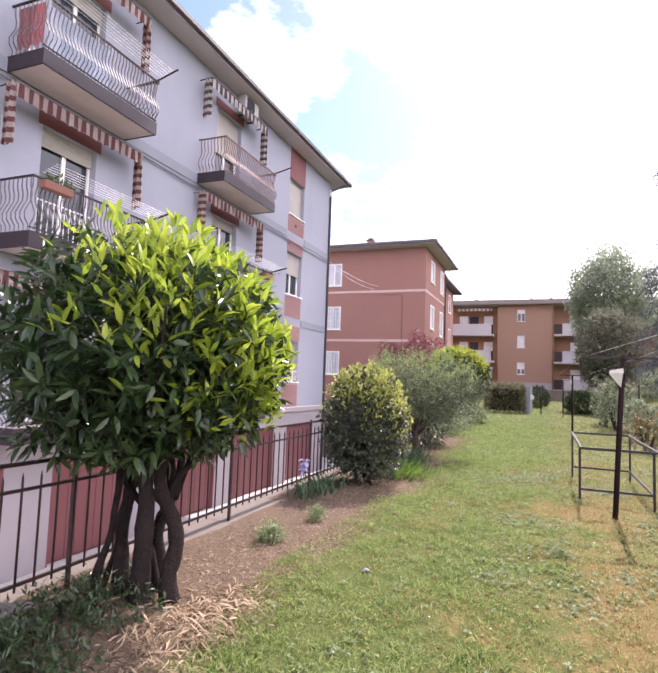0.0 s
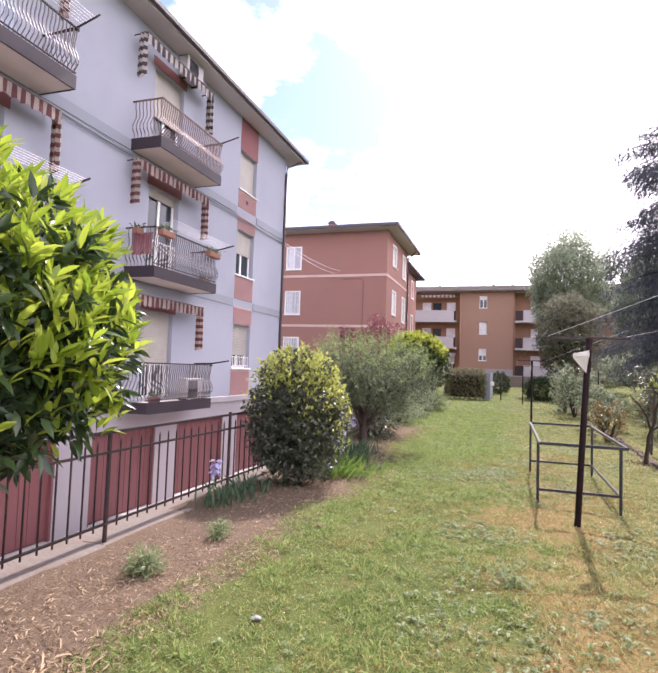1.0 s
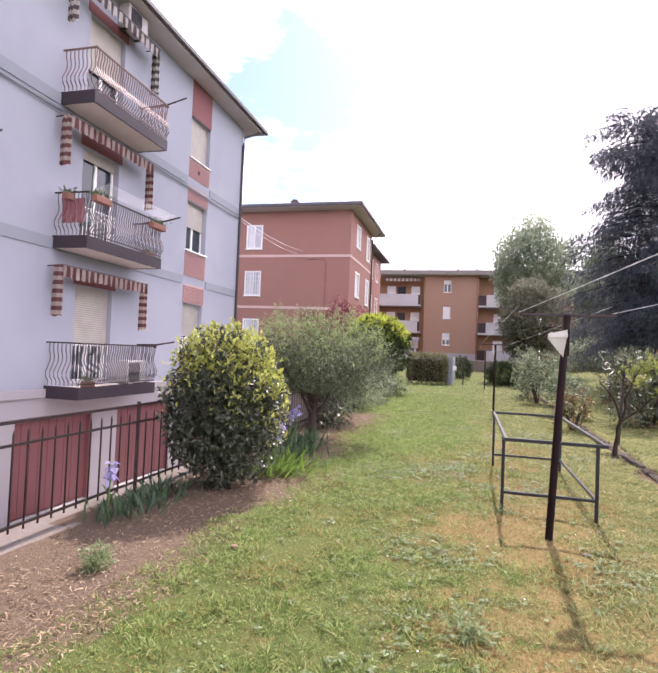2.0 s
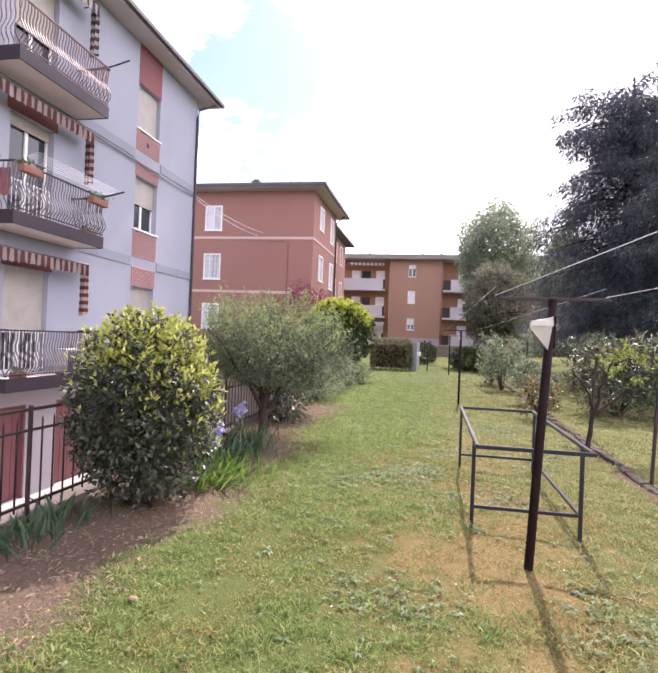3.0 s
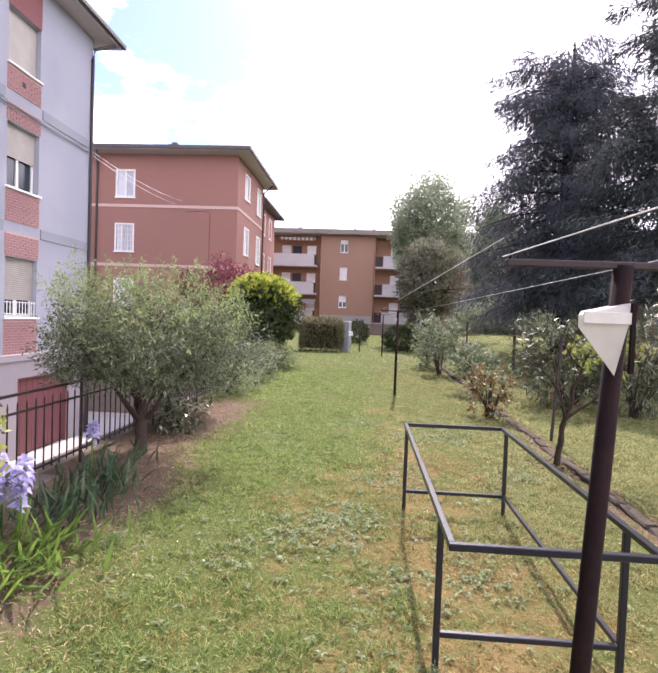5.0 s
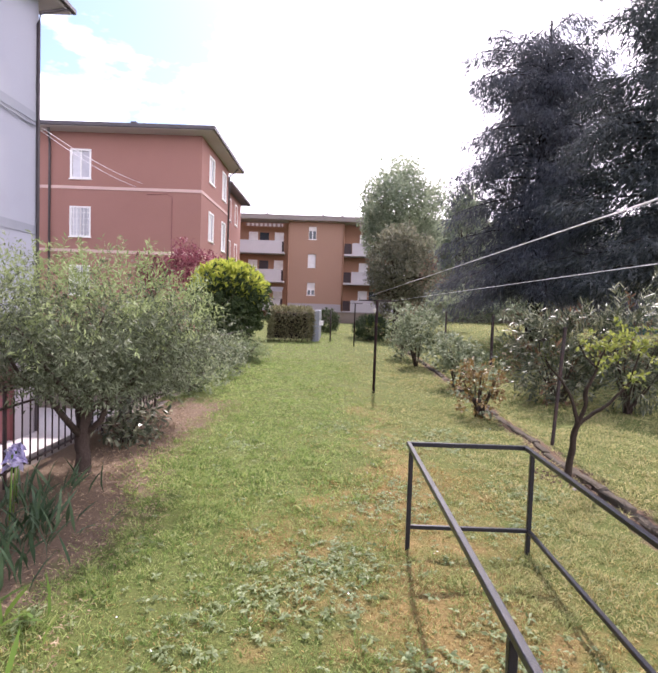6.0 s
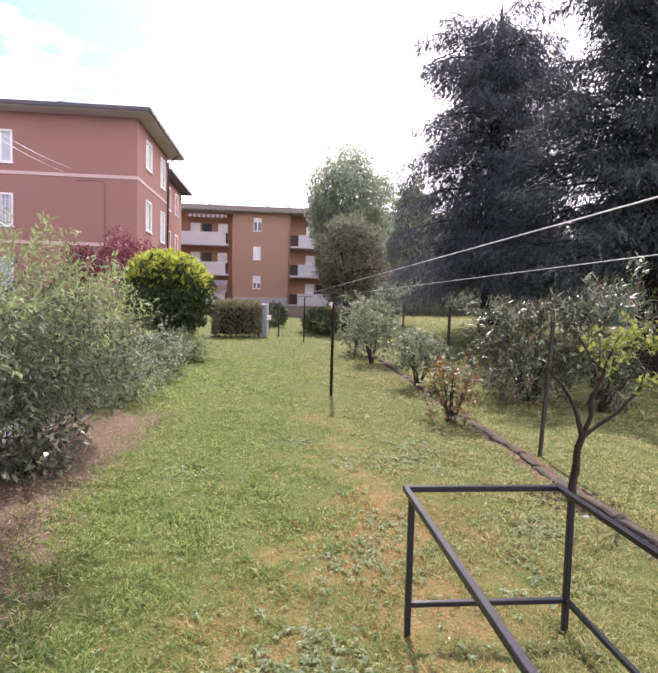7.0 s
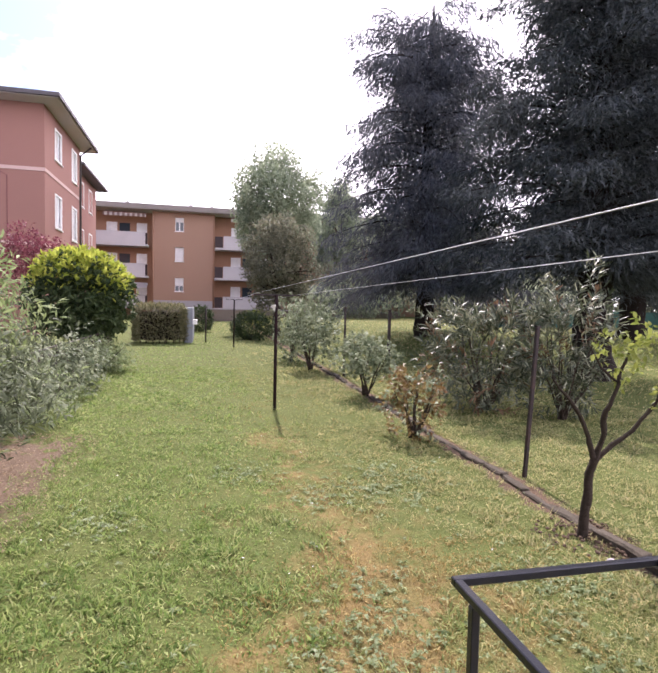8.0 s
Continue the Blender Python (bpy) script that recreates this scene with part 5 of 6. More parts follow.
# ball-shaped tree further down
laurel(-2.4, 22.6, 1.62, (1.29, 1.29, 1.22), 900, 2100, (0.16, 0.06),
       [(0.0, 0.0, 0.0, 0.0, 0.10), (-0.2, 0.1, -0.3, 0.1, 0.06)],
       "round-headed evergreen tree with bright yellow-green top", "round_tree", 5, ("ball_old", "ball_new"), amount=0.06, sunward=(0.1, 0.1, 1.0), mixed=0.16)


def olive(x, y, zc, R, n, seed, label):
    z0 = float(ground_z(x, y))
    t = thing("olive_tree", label, "tree", at=(x, y, z0))
    r = random.Random(seed)
    base = wander((0, 0, -0.08), (0.05, 0.03, 0.72), 4, 0.04, seed)
    part("trunk", tube(bmesh.new(), *eased(base, [0.085, 0.068, 0.062, 0.058, 0.05], 0.012), 9), M["bark"], t)
    tips = []
    for k in range(9):
        a = 2 * math.pi * k / 9 + r.uniform(-0.3, 0.3)
        q = r.uniform(0.45, 0.9)
        e = Vector((math.cos(a) * R[0] * q, math.sin(a) * R[1] * q, zc - z0 + r.uniform(-0.25, 0.55) * R[2]))
        pts = wander(base[2 + k % 3], e, 5, 0.09, seed + k)
        part("limb", tube(bmesh.new(), pts, [0.034, 0.028, 0.022, 0.016, 0.011, 0.006], 6), M["bark"], t)
    # slender sprays of narrow leaves
    m = n
    p, d, rad = ellipsoid_points(m, R, seed, 0.35, 0.30, 0.62)
    tip = unit(d * np.array([0.8, 0.8, 0.3]) + rng.normal(size=(m, 3)) * 0.5 + np.array([0, 0, 0.45]))
    per = 16
    s = np.tile(np.linspace(-0.10, 0.16, per), m)[:, None]
    T = np.repeat(tip, per, 0)
    P = np.repeat(p, per, 0) + T * s
    rd = sphere_dirs(m * per)
    side = unit(rd - (rd * T).sum(1, keepdims=True) * T)
    D = unit(side + T * 0.75)
    # paler leaves towards the top of the crown
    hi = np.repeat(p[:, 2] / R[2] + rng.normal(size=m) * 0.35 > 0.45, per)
    for nm, sel, mt in (("crown", ~hi, "olive"), ("upper_crown", hi, "olive_pale")):
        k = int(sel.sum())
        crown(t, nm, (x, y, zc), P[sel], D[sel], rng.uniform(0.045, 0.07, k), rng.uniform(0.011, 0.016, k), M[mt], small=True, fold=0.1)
    return t


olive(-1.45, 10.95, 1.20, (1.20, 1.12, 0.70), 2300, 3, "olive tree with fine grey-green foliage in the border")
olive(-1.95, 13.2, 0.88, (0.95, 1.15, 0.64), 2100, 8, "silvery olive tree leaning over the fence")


def shrub(name, x, y, zc, R, n, leaf, mat, seed, label, stems=6, inner=0.3, amount=0.2, spread=0.7, mat2=None, share=0.0, stem_mat="bark", category="shrub", small=True, per=7, tipup=0.35):
    z0 = float(ground_z(x, y))
    t = thing(name, label, category, at=(x, y, z0))
    r = random.Random(seed)
    for k in range(stems):
        a = r.uniform(0, 6.28)
        q = r.uniform(0.2, 0.85)
        e = Vector((math.cos(a) * R[0] * q, math.sin(a) * R[1] * q, zc - z0 + r.uniform(-0.2, 0.7) * R[2]))
        part("stem", tube(bmesh.new(), wander((r.uniform(-0.08, 0.08) * R[0], r.uniform(-0.08, 0.08) * R[1], -0.05), e, 5, 0.05 * R[0], seed + k), [0.02, 0.017, 0.014, 0.011, 0.008, 0.004], 5), M[stem_mat], t)
    p, d, rad = ellipsoid_points(n, R, seed, inner, amount)
    p[:, 2] = np.maximum(p[:, 2], z0 + 0.02 - zc)
    tip = unit(d + rng.normal(size=(n, 3)) * 0.5 + np.array([0, 0, tipup]))
    T = np.repeat(tip, per, 0)
    P = np.repeat(p, per, 0) + T * rng.uniform(-1.1, 1.1, (n * per, 1)) * leaf[0]
    rd = sphere_dirs(n * per)
    D = unit(unit(rd - (rd * T).sum(1, keepdims=True) * T) + T * spread)
    alt = np.repeat(rng.uniform(size=n) < share, per)
    for nm, sel, mt in (("foliage", ~alt, mat), ("other_foliage", alt, mat2)):
        k = int(sel.sum())
        if k:
            crown(t, nm, (x, y, zc), P[sel], D[sel], rng.uniform(0.75, 1.15, k) * leaf[0], rng.uniform(0.8, 1.1, k) * leaf[1], M[mt], small=small)
    return t


# low border greenery between the olives and the ball tree
shrub("border_shrub", -1.75, 15.8, 0.40, (0.75, 1.2, 0.46), 620, (0.07, 0.028), "rose", 21, "low grey-green shrub in the border", mat2="weed", share=0.5)
shrub("border_shrub", -1.85, 18.3, 0.42, (0.75, 1.5, 0.48), 620, (0.09, 0.04), "rose", 22, "low leafy green shrub in the border", mat2="olive", share=0.3)
shrub("border_shrub", -1.7, 21.0, 0.36, (0.80, 1.1, 0.40), 380, (0.10, 0.04), "weed", 23, "low leafy green shrub at the foot of the round tree")
shrub("border_shrub", -1.45, 12.1, 0.22, (0.30, 0.45, 0.30), 90, (0.11, 0.035), "oleander", 24, "small leafy plant at the foot of the olive")
shrub("maple_tree", -5.1, 28.6, 2.95, (1.05, 1.05, 1.05), 700, (0.12, 0.06), "maple", 25, "small red-leaved maple tree by the red block", category="tree", stems=8, per=7, amount=0.3)
shrub("maple_tree", -7.0, 29.5, 2.7, (0.95, 0.95, 0.85), 420, (0.12, 0.06), "maple", 26, "dark red maple tree by the red block", category="tree", stems=7, amount=0.3)


def hedge(x0, x1, y0, y1, h, label, mat, seed, n=8500):
    t = thing("hedge", label, "hedge", at=((x0 + x1) / 2, (y0 + y1) / 2, 0))
    bm = boxes((x0 + 0.15, x1 - 0.15, y0 + 0.15, y1 - 0.15, 0.12, h - 0.18), bev=0.1)
    o = part("core", bm, M["bark_dark"], t)
    o.matrix_parent_inverse = Matrix.Translation((-(x0 + x1) / 2, -(y0 + y1) / 2, 0))
    for k in range(7):
        xx = x0 + 0.15 + (x1 - x0 - 0.3) * k / 6
        s = part("stem", tube(bmesh.new(), wander((xx, y0 + 0.12, -0.05), (xx + 0.05, y0 + 0.2, 0.5), 3, 0.03, seed + k), 0.02, 5), M["bark_dark"], t)
        s.matrix_parent_inverse = o.matrix_parent_inverse
    u = rng.uniform(size=(n, 3))
    P = np.array([x0, y0, 0.1]) + u * np.array([x1 - x0, y1 - y0, h - 0.1])
    f = rng.integers(0, 4, n)
    D = rng.normal(size=(n, 3)) * 0.6
    for side, ax, v, dd in ((0, 1, y0, -1), (1, 2, h, 1), (2, 0, x0, -1), (3, 0, x1, 1)):
        s = f == side
        P[s, ax] = v + rng.normal(size=s.sum()) * 0.07
        D[s, ax] += dd
    crown(t, "foliage", (0, 0, 0), P, D, rng.uniform(0.07, 0.13, n), rng.uniform(0.04, 0.06, n), M[mat], small=True)


hedge(-2.0, -0.2, 30.3, 31.6, 1.42, "clipped hedge with brownish-green leaves", "hedge", 41)
shrub("clipped_bush", 2.7, 33.0, 0.62, (0.95, 0.8, 0.66), 900, (0.09, 0.05), "ball_old", 42, "dark rounded clipped bush on the lawn", amount=0.06, inner=0.7)
shrub("clipped_bush", 0.45, 40.0, 0.75, (0.75, 0.7, 0.75), 500, (0.11, 0.06), "ball_old", 43, "small dark rounded bush before the orange block", amount=0.06, inner=0.7)
shrub("yellow_bush", 3.4, 38.0, 0.9, (0.8, 0.6, 0.45), 200, (0.12, 0.06), "lime", 44, "yellow-green bush before the orange block")
pier = thing("garden_wall", "grey rendered end of a low garden wall beside the hedge", "wall", at=(0.0, 31.0, 0))
part("wall_body", boxes((-0.16, 0.16, -0.3, 4.5, -0.1, 1.42), bev=0.015), M["band"], pier)
part("letter_box", boxes((0.16, 0.34, -0.2, 0.1, 0.75, 0.95), bev=0.01), M["white_paint"], pier)
far_wall = thing("boundary_wall", "low brown boundary wall before the orange block", "wall", at=(3, 52, 0))
part("wall_body", boxes((-6, 14, -0.15, 0.15, -0.2, 1.2)), M["curb"], far_wall)
part("coping", boxes((-6, 14, -0.2, 0.2, 1.2, 1.28)), M["plinth"], far_wall)


# irises along the border
def iris_clump(x, y, sx, sy, n, h, flowers, seed, label, lean=0.0, mat="iris_leaf"):
    t = thing("iris_clump", label, "irises", at=(x, y, 0))
    P = np.stack([rng.normal(size=n) * sx * 0.5, rng.uniform(-sy, sy, n), np.full(n, -0.01)], 1)
    D = np.stack([rng.normal(size=n) * 0.28 + lean * 0.55, rng.normal(size=n) * 0.28 - lean * 0.5, np.ones(n)], 1)
    V, F = leaves(P, D, rng.uniform(0.6, 1.0, n) * h, rng.uniform(0.016, 0.026, n), 0.05, 0.34)
    part_np("foliage", V, F, M[mat], t)
    r = random.Random(seed)
    for k in range(flowers):
        fx, fy, fh = r.uniform(-0.7, 0.1) * sx, r.uniform(-sy * 0.5, sy * 0.85), r.uniform(0.36, 0.60)
        part("stalk", tube(bmesh.new(), [(fx, fy, 0), (fx + 0.02, fy, fh)], 0.006, 5), M["iris_leaf"], t)
        c = np.array([fx + 0.02, fy, fh])
        m = 22
        d = sphere_dirs(m)
        d[:, 2] = d[:, 2] * 0.8 + 0.1
        z = rng.uniform(-0.10, 0.04, (m, 1)) * np.array([[0, 0, 1.0]])
        V, F = leaves(c + z + d * 0.008, d, rng.uniform(0.045, 0.075, m), rng.uniform(0.035, 0.05, m), 0.3, 0.45)
        part_np("flower", V, F, M["iris_flower"], t, "pale lilac petals")


iris_clump(-1.08, 8.30, 0.40, 0.46, 250, 0.33, 7, 3, "clump of irises with sword leaves and lilac flowers", 1.0)
iris_clump(-1.22, 9.30, 0.36, 0.60, 200, 0.34, 1, 5, "clump of dark irises with one lilac flower", 0.3, mat="iris_dark")
iris_clump(-1.62, 6.55, 0.26, 0.45, 130, 0.24, 0, 7, "sparse dark irises at the fence without flowers", mat="iris_dark")
iris_clump(-1.60, 6.02, 0.12, 0.10, 16, 0.24, 1, 8, "single lilac iris before the fence", mat="iris_dark")
iris_clump(-1.5, 10.2, 0.30, 0.40, 60, 0.32, 2, 9, "few irises under the olive", mat="iris_dark")


def weed(x, y, s, n, seed):
    shrub("weed_tuft", x, y, s * 0.32, (s * 0.5, s * 0.5, s * 0.36), int(n * 2.4), (s * 0.24, s * 0.055), "weed", seed, "tuft of grey-green weeds in the bare bed", stems=0, category="weed", inner=0.0, spread=1.2)


weed(-1.13, 5.30, 0.18, 34, 51)
weed(-1.18, 4.45, 0.21, 40, 52)
weed(-0.62, 8.6, 0.15, 8, 54)
weed(1.32, 7.52, 0.12, 10, 55)
weed(1.02, 5.2, 0.2, 12, 56)

# roses, oleander and the little tree along the kerb
shrub("rose_bush", 3.15, 21.3, 0.95, (0.72, 0.75, 0.74), 330, (0.095, 0.060), "rose", 61, "leggy rose bush with pale green leaves", stems=9)
shrub("rose_bush", 3.05, 23.6, 0.95, (0.55, 0.6, 0.95), 250, (0.095, 0.060), "rose", 62, "tall leggy rose bush behind the kerb", stems=8)
shrub("rose_bush", 3.35, 17.3, 0.72, (0.58, 0.55, 0.40), 230, (0.085, 0.056), "rose", 63, "spreading rose bush at the kerb", stems=7)
shrub("rose_bush", 3.02, 14.25, 0.52, (0.42, 0.44, 0.42), 170, (0.07, 0.042), "rose", 64, "small rose bush with reddish leaves at the kerb", mat2="rose_red", share=0.6, stems=9)
shrub("oleander_bush", 4.85, 15.9, 0.98, (1.18, 1.0, 1.04), 300, (0.165, 0.027), "oleander", 65, "large oleander bush with narrow leaves", stems=16, mat2="oleander_dry", share=0.11, per=14, small=False, spread=1.0, amount=0.44, inner=0.55, tipup=0.6)
shrub("oleander_bush", 5.7, 15.1, 1.02, (0.85, 0.85, 1.06), 200, (0.165, 0.027), "oleander", 66, "tall oleander bush with pale narrow leaves", stems=14, mat2="oleander_dry", share=0.06, per=14, small=False, spread=1.0, amount=0.46, inner=0.55, tipup=0.6)


def small_tree(x, y):
    t = thing("small_fruit_tree", "small pruned tree with crooked limbs and bright young leaves", "tree", at=(x, y, 0))
    S = [([(0, 0, -0.05), (0.03, 0.0, 0.22), (0.06, 0.02, 0.42), (0.09, 0.02, 0.56)], [0.046, 0.037, 0.034, 0.036]),
         ([(0.08, 0.02, 0.55), (0.05, 0.03, 0.68), (0.02, 0.05, 0.80), (-0.07, 0.08, 0.93), (-0.14, 0.10, 1.02), (-0.20, 0.12, 1.12)], [0.026, 0.021, 0.019, 0.016, 0.012, 0.006]),
         ([(0.10, 0.02, 0.54), (0.14, 0.0, 0.72), (0.12, 0.0, 0.86), (0.17, -0.03, 0.95), (0.24, -0.02, 1.14), (0.36, 0.0, 1.38)], [0.028, 0.024, 0.023, 0.019, 0.013, 0.006]),
         ([(0.09, 0.02, 0.52), (0.2, 0.02, 0.62), (0.34, -0.02, 0.72), (0.47, -0.05, 0.88), (0.56, -0.05, 1.04), (0.60, -0.08, 1.32)], [0.024, 0.020, 0.017, 0.014, 0.011, 0.006]),
         ([(0.22, -0.02, 1.08), (0.12, 0.05, 1.2), (0.08, 0.1, 1.34)], [0.014, 0.01, 0.005])]
    part("trunk", tube(bmesh.new(), *eased(S[0][0], [q * 0.86 for q in S[0][1]], 0.014), 10), M["bark_brown"], t)
    for s in S[1:]:
        limb = tube(bmesh.new(), *eased(s[0], [q * 0.85 for q in s[1]], 0.014), 8)
        for v in limb.verts:
            v.co += Vector(noise.noise_vector(v.co * 16)) * 0.009
        part("limb", limb, M["bark_brown"], t)
    cs = [((0.38, 0.0, 1.30), 0.18, 18), ((0.20, 0.05, 1.32), 0.17, 14), ((0.62, -0.06, 1.28), 0.19, 20), ((0.56, -0.05, 0.98), 0.08, 7), ((0.26, 0, 1.1), 0.13, 8), ((0.5, 0.05, 1.36), 0.17, 12)]
    for (c, r, n) in cs:
        p, d, _ = ellipsoid_points(n, (r, r, r), 3, 0.1, 0.2)
        P = np.repeat(p, 5, 0) + rng.normal(size=(n * 5, 3)) * 0.02
        D = unit(rng.normal(size=(n * 5, 3)) + np.array([0, 0, 0.5]))
        V, F = leaves(np.array(c) + P, D, rng.uniform(0.04, 0.065, n * 5), rng.uniform(0.022, 0.034, n * 5))
        part_np("foliage", V, F, M["lime"], t)
    s = thing("soil_patch", "loose dug soil round the foot of a small tree", "soil", kind="stuff", at=(x, y, 0))
    n = 150
    a, q = rng.uniform(0, 6.28, n), rng.uniform(0, 1, n) ** 0.6 * 0.34
    bm = bmesh.new()
    for i in range(n):
        r = rng.uniform(0.005, 0.016)
        bmesh.ops.create_icosphere(bm, subdivisions=1, radius=r, matrix=Matrix.Translation((q[i] * math.cos(a[i]), q[i] * math.sin(a[i]), 0.012)) @ Matrix.Diagonal((1, 1.3, 0.7, 1)))
    part("clods", bm, M["soil"], s)


small_tree(3.10, 11.36)


# ---------------------------------------------------------------- conifers and far trees
def conifer(x, y, h, w, seed, mat, label, up, bare, n, droop, power, hang, lead=1, dens=38):
    """Whorled limbs with side sprays; hang lets the sprays trail down, lead gives several leaders."""
    z0 = float(ground_z(x, y))
    t = thing("conifer_tree", label, "tree", at=(x, y, z0))
    th = h * 0.026
    part("trunk", tube(bmesh.new(), *eased([(0.12, 0, -0.2), (0.0, 0, 0.5), (0.05, 0, h * 0.3), (-0.05, 0.05, h * 0.65), (0, 0, h * 0.97)], [th * 1.7, th * 1.15, th, th * 0.6, 0.03], 0.03), 12), M["bark_dark"], t)
    r = random.Random(seed)
    pts, dirs, size = [], [], []

    def spray(c, d, ln, m):
        side = np.array([-d[1], d[0], 0])
        for e in range(m):
            off = side * r.gauss(0, 0.055 * ln) + d * r.gauss(0, 0.075 * ln) + np.array([0, 0, -abs(r.gauss(0, hang)) + 0.04])
            pts.append(c + off)
            dirs.append(d * r.uniform(0.1, 0.9) + side * r.gauss(0, 0.5) + np.array([0, 0, r.gauss(-hang * 1.6, 0.35)]))
            size.append(r.uniform(0.13, 0.30))
    tops = [(0.0, 0.0, 1.0)] + [(r.uniform(-0.35, 0.35) * w, r.uniform(-0.3, 0.3) * w, r.uniform(0.93, 0.99)) for _ in range(lead - 1)]
    for k in range(n):
        s = bare + (0.985 - bare) * (k + r.random()) / n
        ln = w * (1 - s) ** power * r.choice((0.64, 0.8, 0.92, 1.0, 1.06)) + 0.22
        a = k * 2.399 + r.uniform(-0.5, 0.5)
        d = np.array([math.cos(a), math.sin(a), 0])
        lx, ly, lh = tops[k % len(tops)] if s > 0.80 else (0.0, 0.0, 1.0)
        base = np.array([lx * (s - 0.7) / 0.3, ly * (s - 0.7) / 0.3, s * h * lh])
        at = lambda q: base + d * ln * q + np.array([0, 0, ln * (up * q - droop * q * q * 0.55)])
        limb = tube(bmesh.new(), [at(q) for q in (0, 0.25, 0.5, 0.75, 1)], [0.05 * (1 - s) + 0.018, 0.04 * (1 - s) + 0.014, 0.025, 0.016, 0.007], 4, caps=False)
        part("limb", limb, M["bark_dark"], t)
        side = np.array([-d[1], d[0], 0])
        for q in np.arange(0.16, 1.02, 0.30 / (ln + 0.3)):
            wid = ln * 0.30 * (1.12 - q) + 0.10
            for g in (-1, 0, 1):
                c = at(q) + side * g * wid * r.uniform(0.5, 1.1) + np.array([0, 0, r.gauss(-0.05, 0.07)])
                spray(c, unit(d + side * g * 0.8), ln * 0.5 + 0.9, dens)
    P, D, L = np.array(pts), np.array(dirs), np.array(size)
    V, F = leaves(P, D, L, L * 0.13, 0.2, 0.25, small=True)
    part_np("needles", V, F, mat, t)


conifer(8.35, 26.5, 12.0, 3.9, 1, M["conifer"], "dark drooping cedar with several leaders beyond the lawn", 0.14, 0.15, 112, 0.62, 0.24, 0.34, 4)
conifer(9.5, 19.2, 14.5, 3.75, 2, M["conifer_blue"], "tall dark blue-green fir beyond the oleanders", 0.18, 0.16, 150, 0.45, 0.46, 0.18)
conifer(16.6, 25.8, 15.0, 4.0, 4, M["conifer_blue"], "tall dark fir at the side of the garden", 0.18, 0.10, 100, 0.45, 0.55, 0.22, 1, 30)


def broad_tree(name, x, y, zc, R, n, mat, seed, label, leaf=0.28, th=0.25):
    z0 = float(ground_z(x, y))
    t = thing(name, label, "tree", at=(x, y, z0))
    part("trunk", tube(bmesh.new(), wander((0, 0, -0.2), (0, 0, zc - z0), 5, 0.2, seed), [th, th * 0.85, th * 0.7, th * 0.6, th * 0.45, th * 0.3], 9), M["bark"], t)
    r = random.Random(seed)
    ctrs = []
    for k in range(130):
        d = sphere_dirs(1)[0]
        q = r.uniform(0.3, 1.0) ** 0.6 * 0.86
        c = d * np.array(R) * q
        ctrs.append(c)
        if k < 26:
            part("limb", tube(bmesh.new(), wander((0, 0, (zc - z0) * r.uniform(0.5, 0.9)), (c[0], c[1], zc - z0 + c[2]), 4, 0.25, seed + k), [th * 0.35, th * 0.28, th * 0.2, th * 0.12, th * 0.05], 5), M["bark"], t)
    ctrs = np.array(ctrs)
    pick = rng.integers(0, len(ctrs), n)
    P = ctrs[pick] + sphere_dirs(n) * rng.uniform(0.2, 1, (n, 1)) ** 0.5 * np.array(R) * 0.23
    D = unit(rng.normal(size=(n, 3)) + np.array([0, 0, 0.2]))
    crown(t, "crown", (x, y, zc), P, D, rng.uniform(0.6, 1.2, n) * leaf, rng.uniform(0.5, 0.7, n) * leaf, M[mat], small=True)


broad_tree("poplar_tree", 5.1, 42.5, 8.0, (3.35, 3.1, 4.2), 27000, "poplar", 71, "tall pale green broadleaf tree behind the lawn", 0.20)
broad_tree("poplar_tree", 12.2, 55.0, 8.2, (2.9, 2.8, 5.0), 12000, "poplar", 72, "pale green broadleaf tree among the conifers", 0.30)
broad_tree("holm_oak", 4.25, 36.0, 3.75, (2.35, 2.2, 2.65), 12000, "holm", 73, "dense brownish-green evergreen oak beyond the lawn", 0.17)
for k, (hx, hy, hr, hh) in enumerate(((11.5, 47.0, 3.5, 1.5), (18.5, 45.0, 4.0, 1.8), (25, 40, 4.5, 2.2), (31, 34, 4.0, 2.2), (8.5, 46.0, 2.0, 1.3), (30, 24, 4.0, 2.0), (23, 48, 4.5, 3.0), (35, 44, 6, 5), (33, 30, 4.5, 3.4), (29, 36, 4.5, 3.0), (38, 22, 5, 4), (26, 30, 3.0, 2.0), (21, 38, 3.0, 1.9), (27.5, 37, 4.5, 3.4), (33, 43, 6, 5), (10.5, 50, 3.5, 2.2), (15.5, 50.5, 3.5, 2.4), (20, 41, 3.5, 2.2))):
    shrub("far_bush", hx, hy, float(ground_z(hx, hy)) + hh * 0.9, (hr, hr * 0.7, hh), int(420 * hr / 3), (0.24, 0.13), "holm" if k % 2 else "poplar", 80 + k, "leafy bushes closing the garden behind the conifers", stems=0, amount=0.3)
for k, (hx, hy) in enumerate(((24, 58), (34, 56), (44, 46), (46, 30), (17, 60), (30, 62), (38, 46), (42, 37))):
    broad_tree("far_tree", hx, hy, 6.5, (5.0, 4.5, 5.5), 4200, "holm" if k % 2 else "poplar", 90 + k, "broadleaf tree at the far side of the garden", 0.5)
net = thing("net_fence", "green netting fence behind the conifers", "fence", at=(22, 33, 0.6))
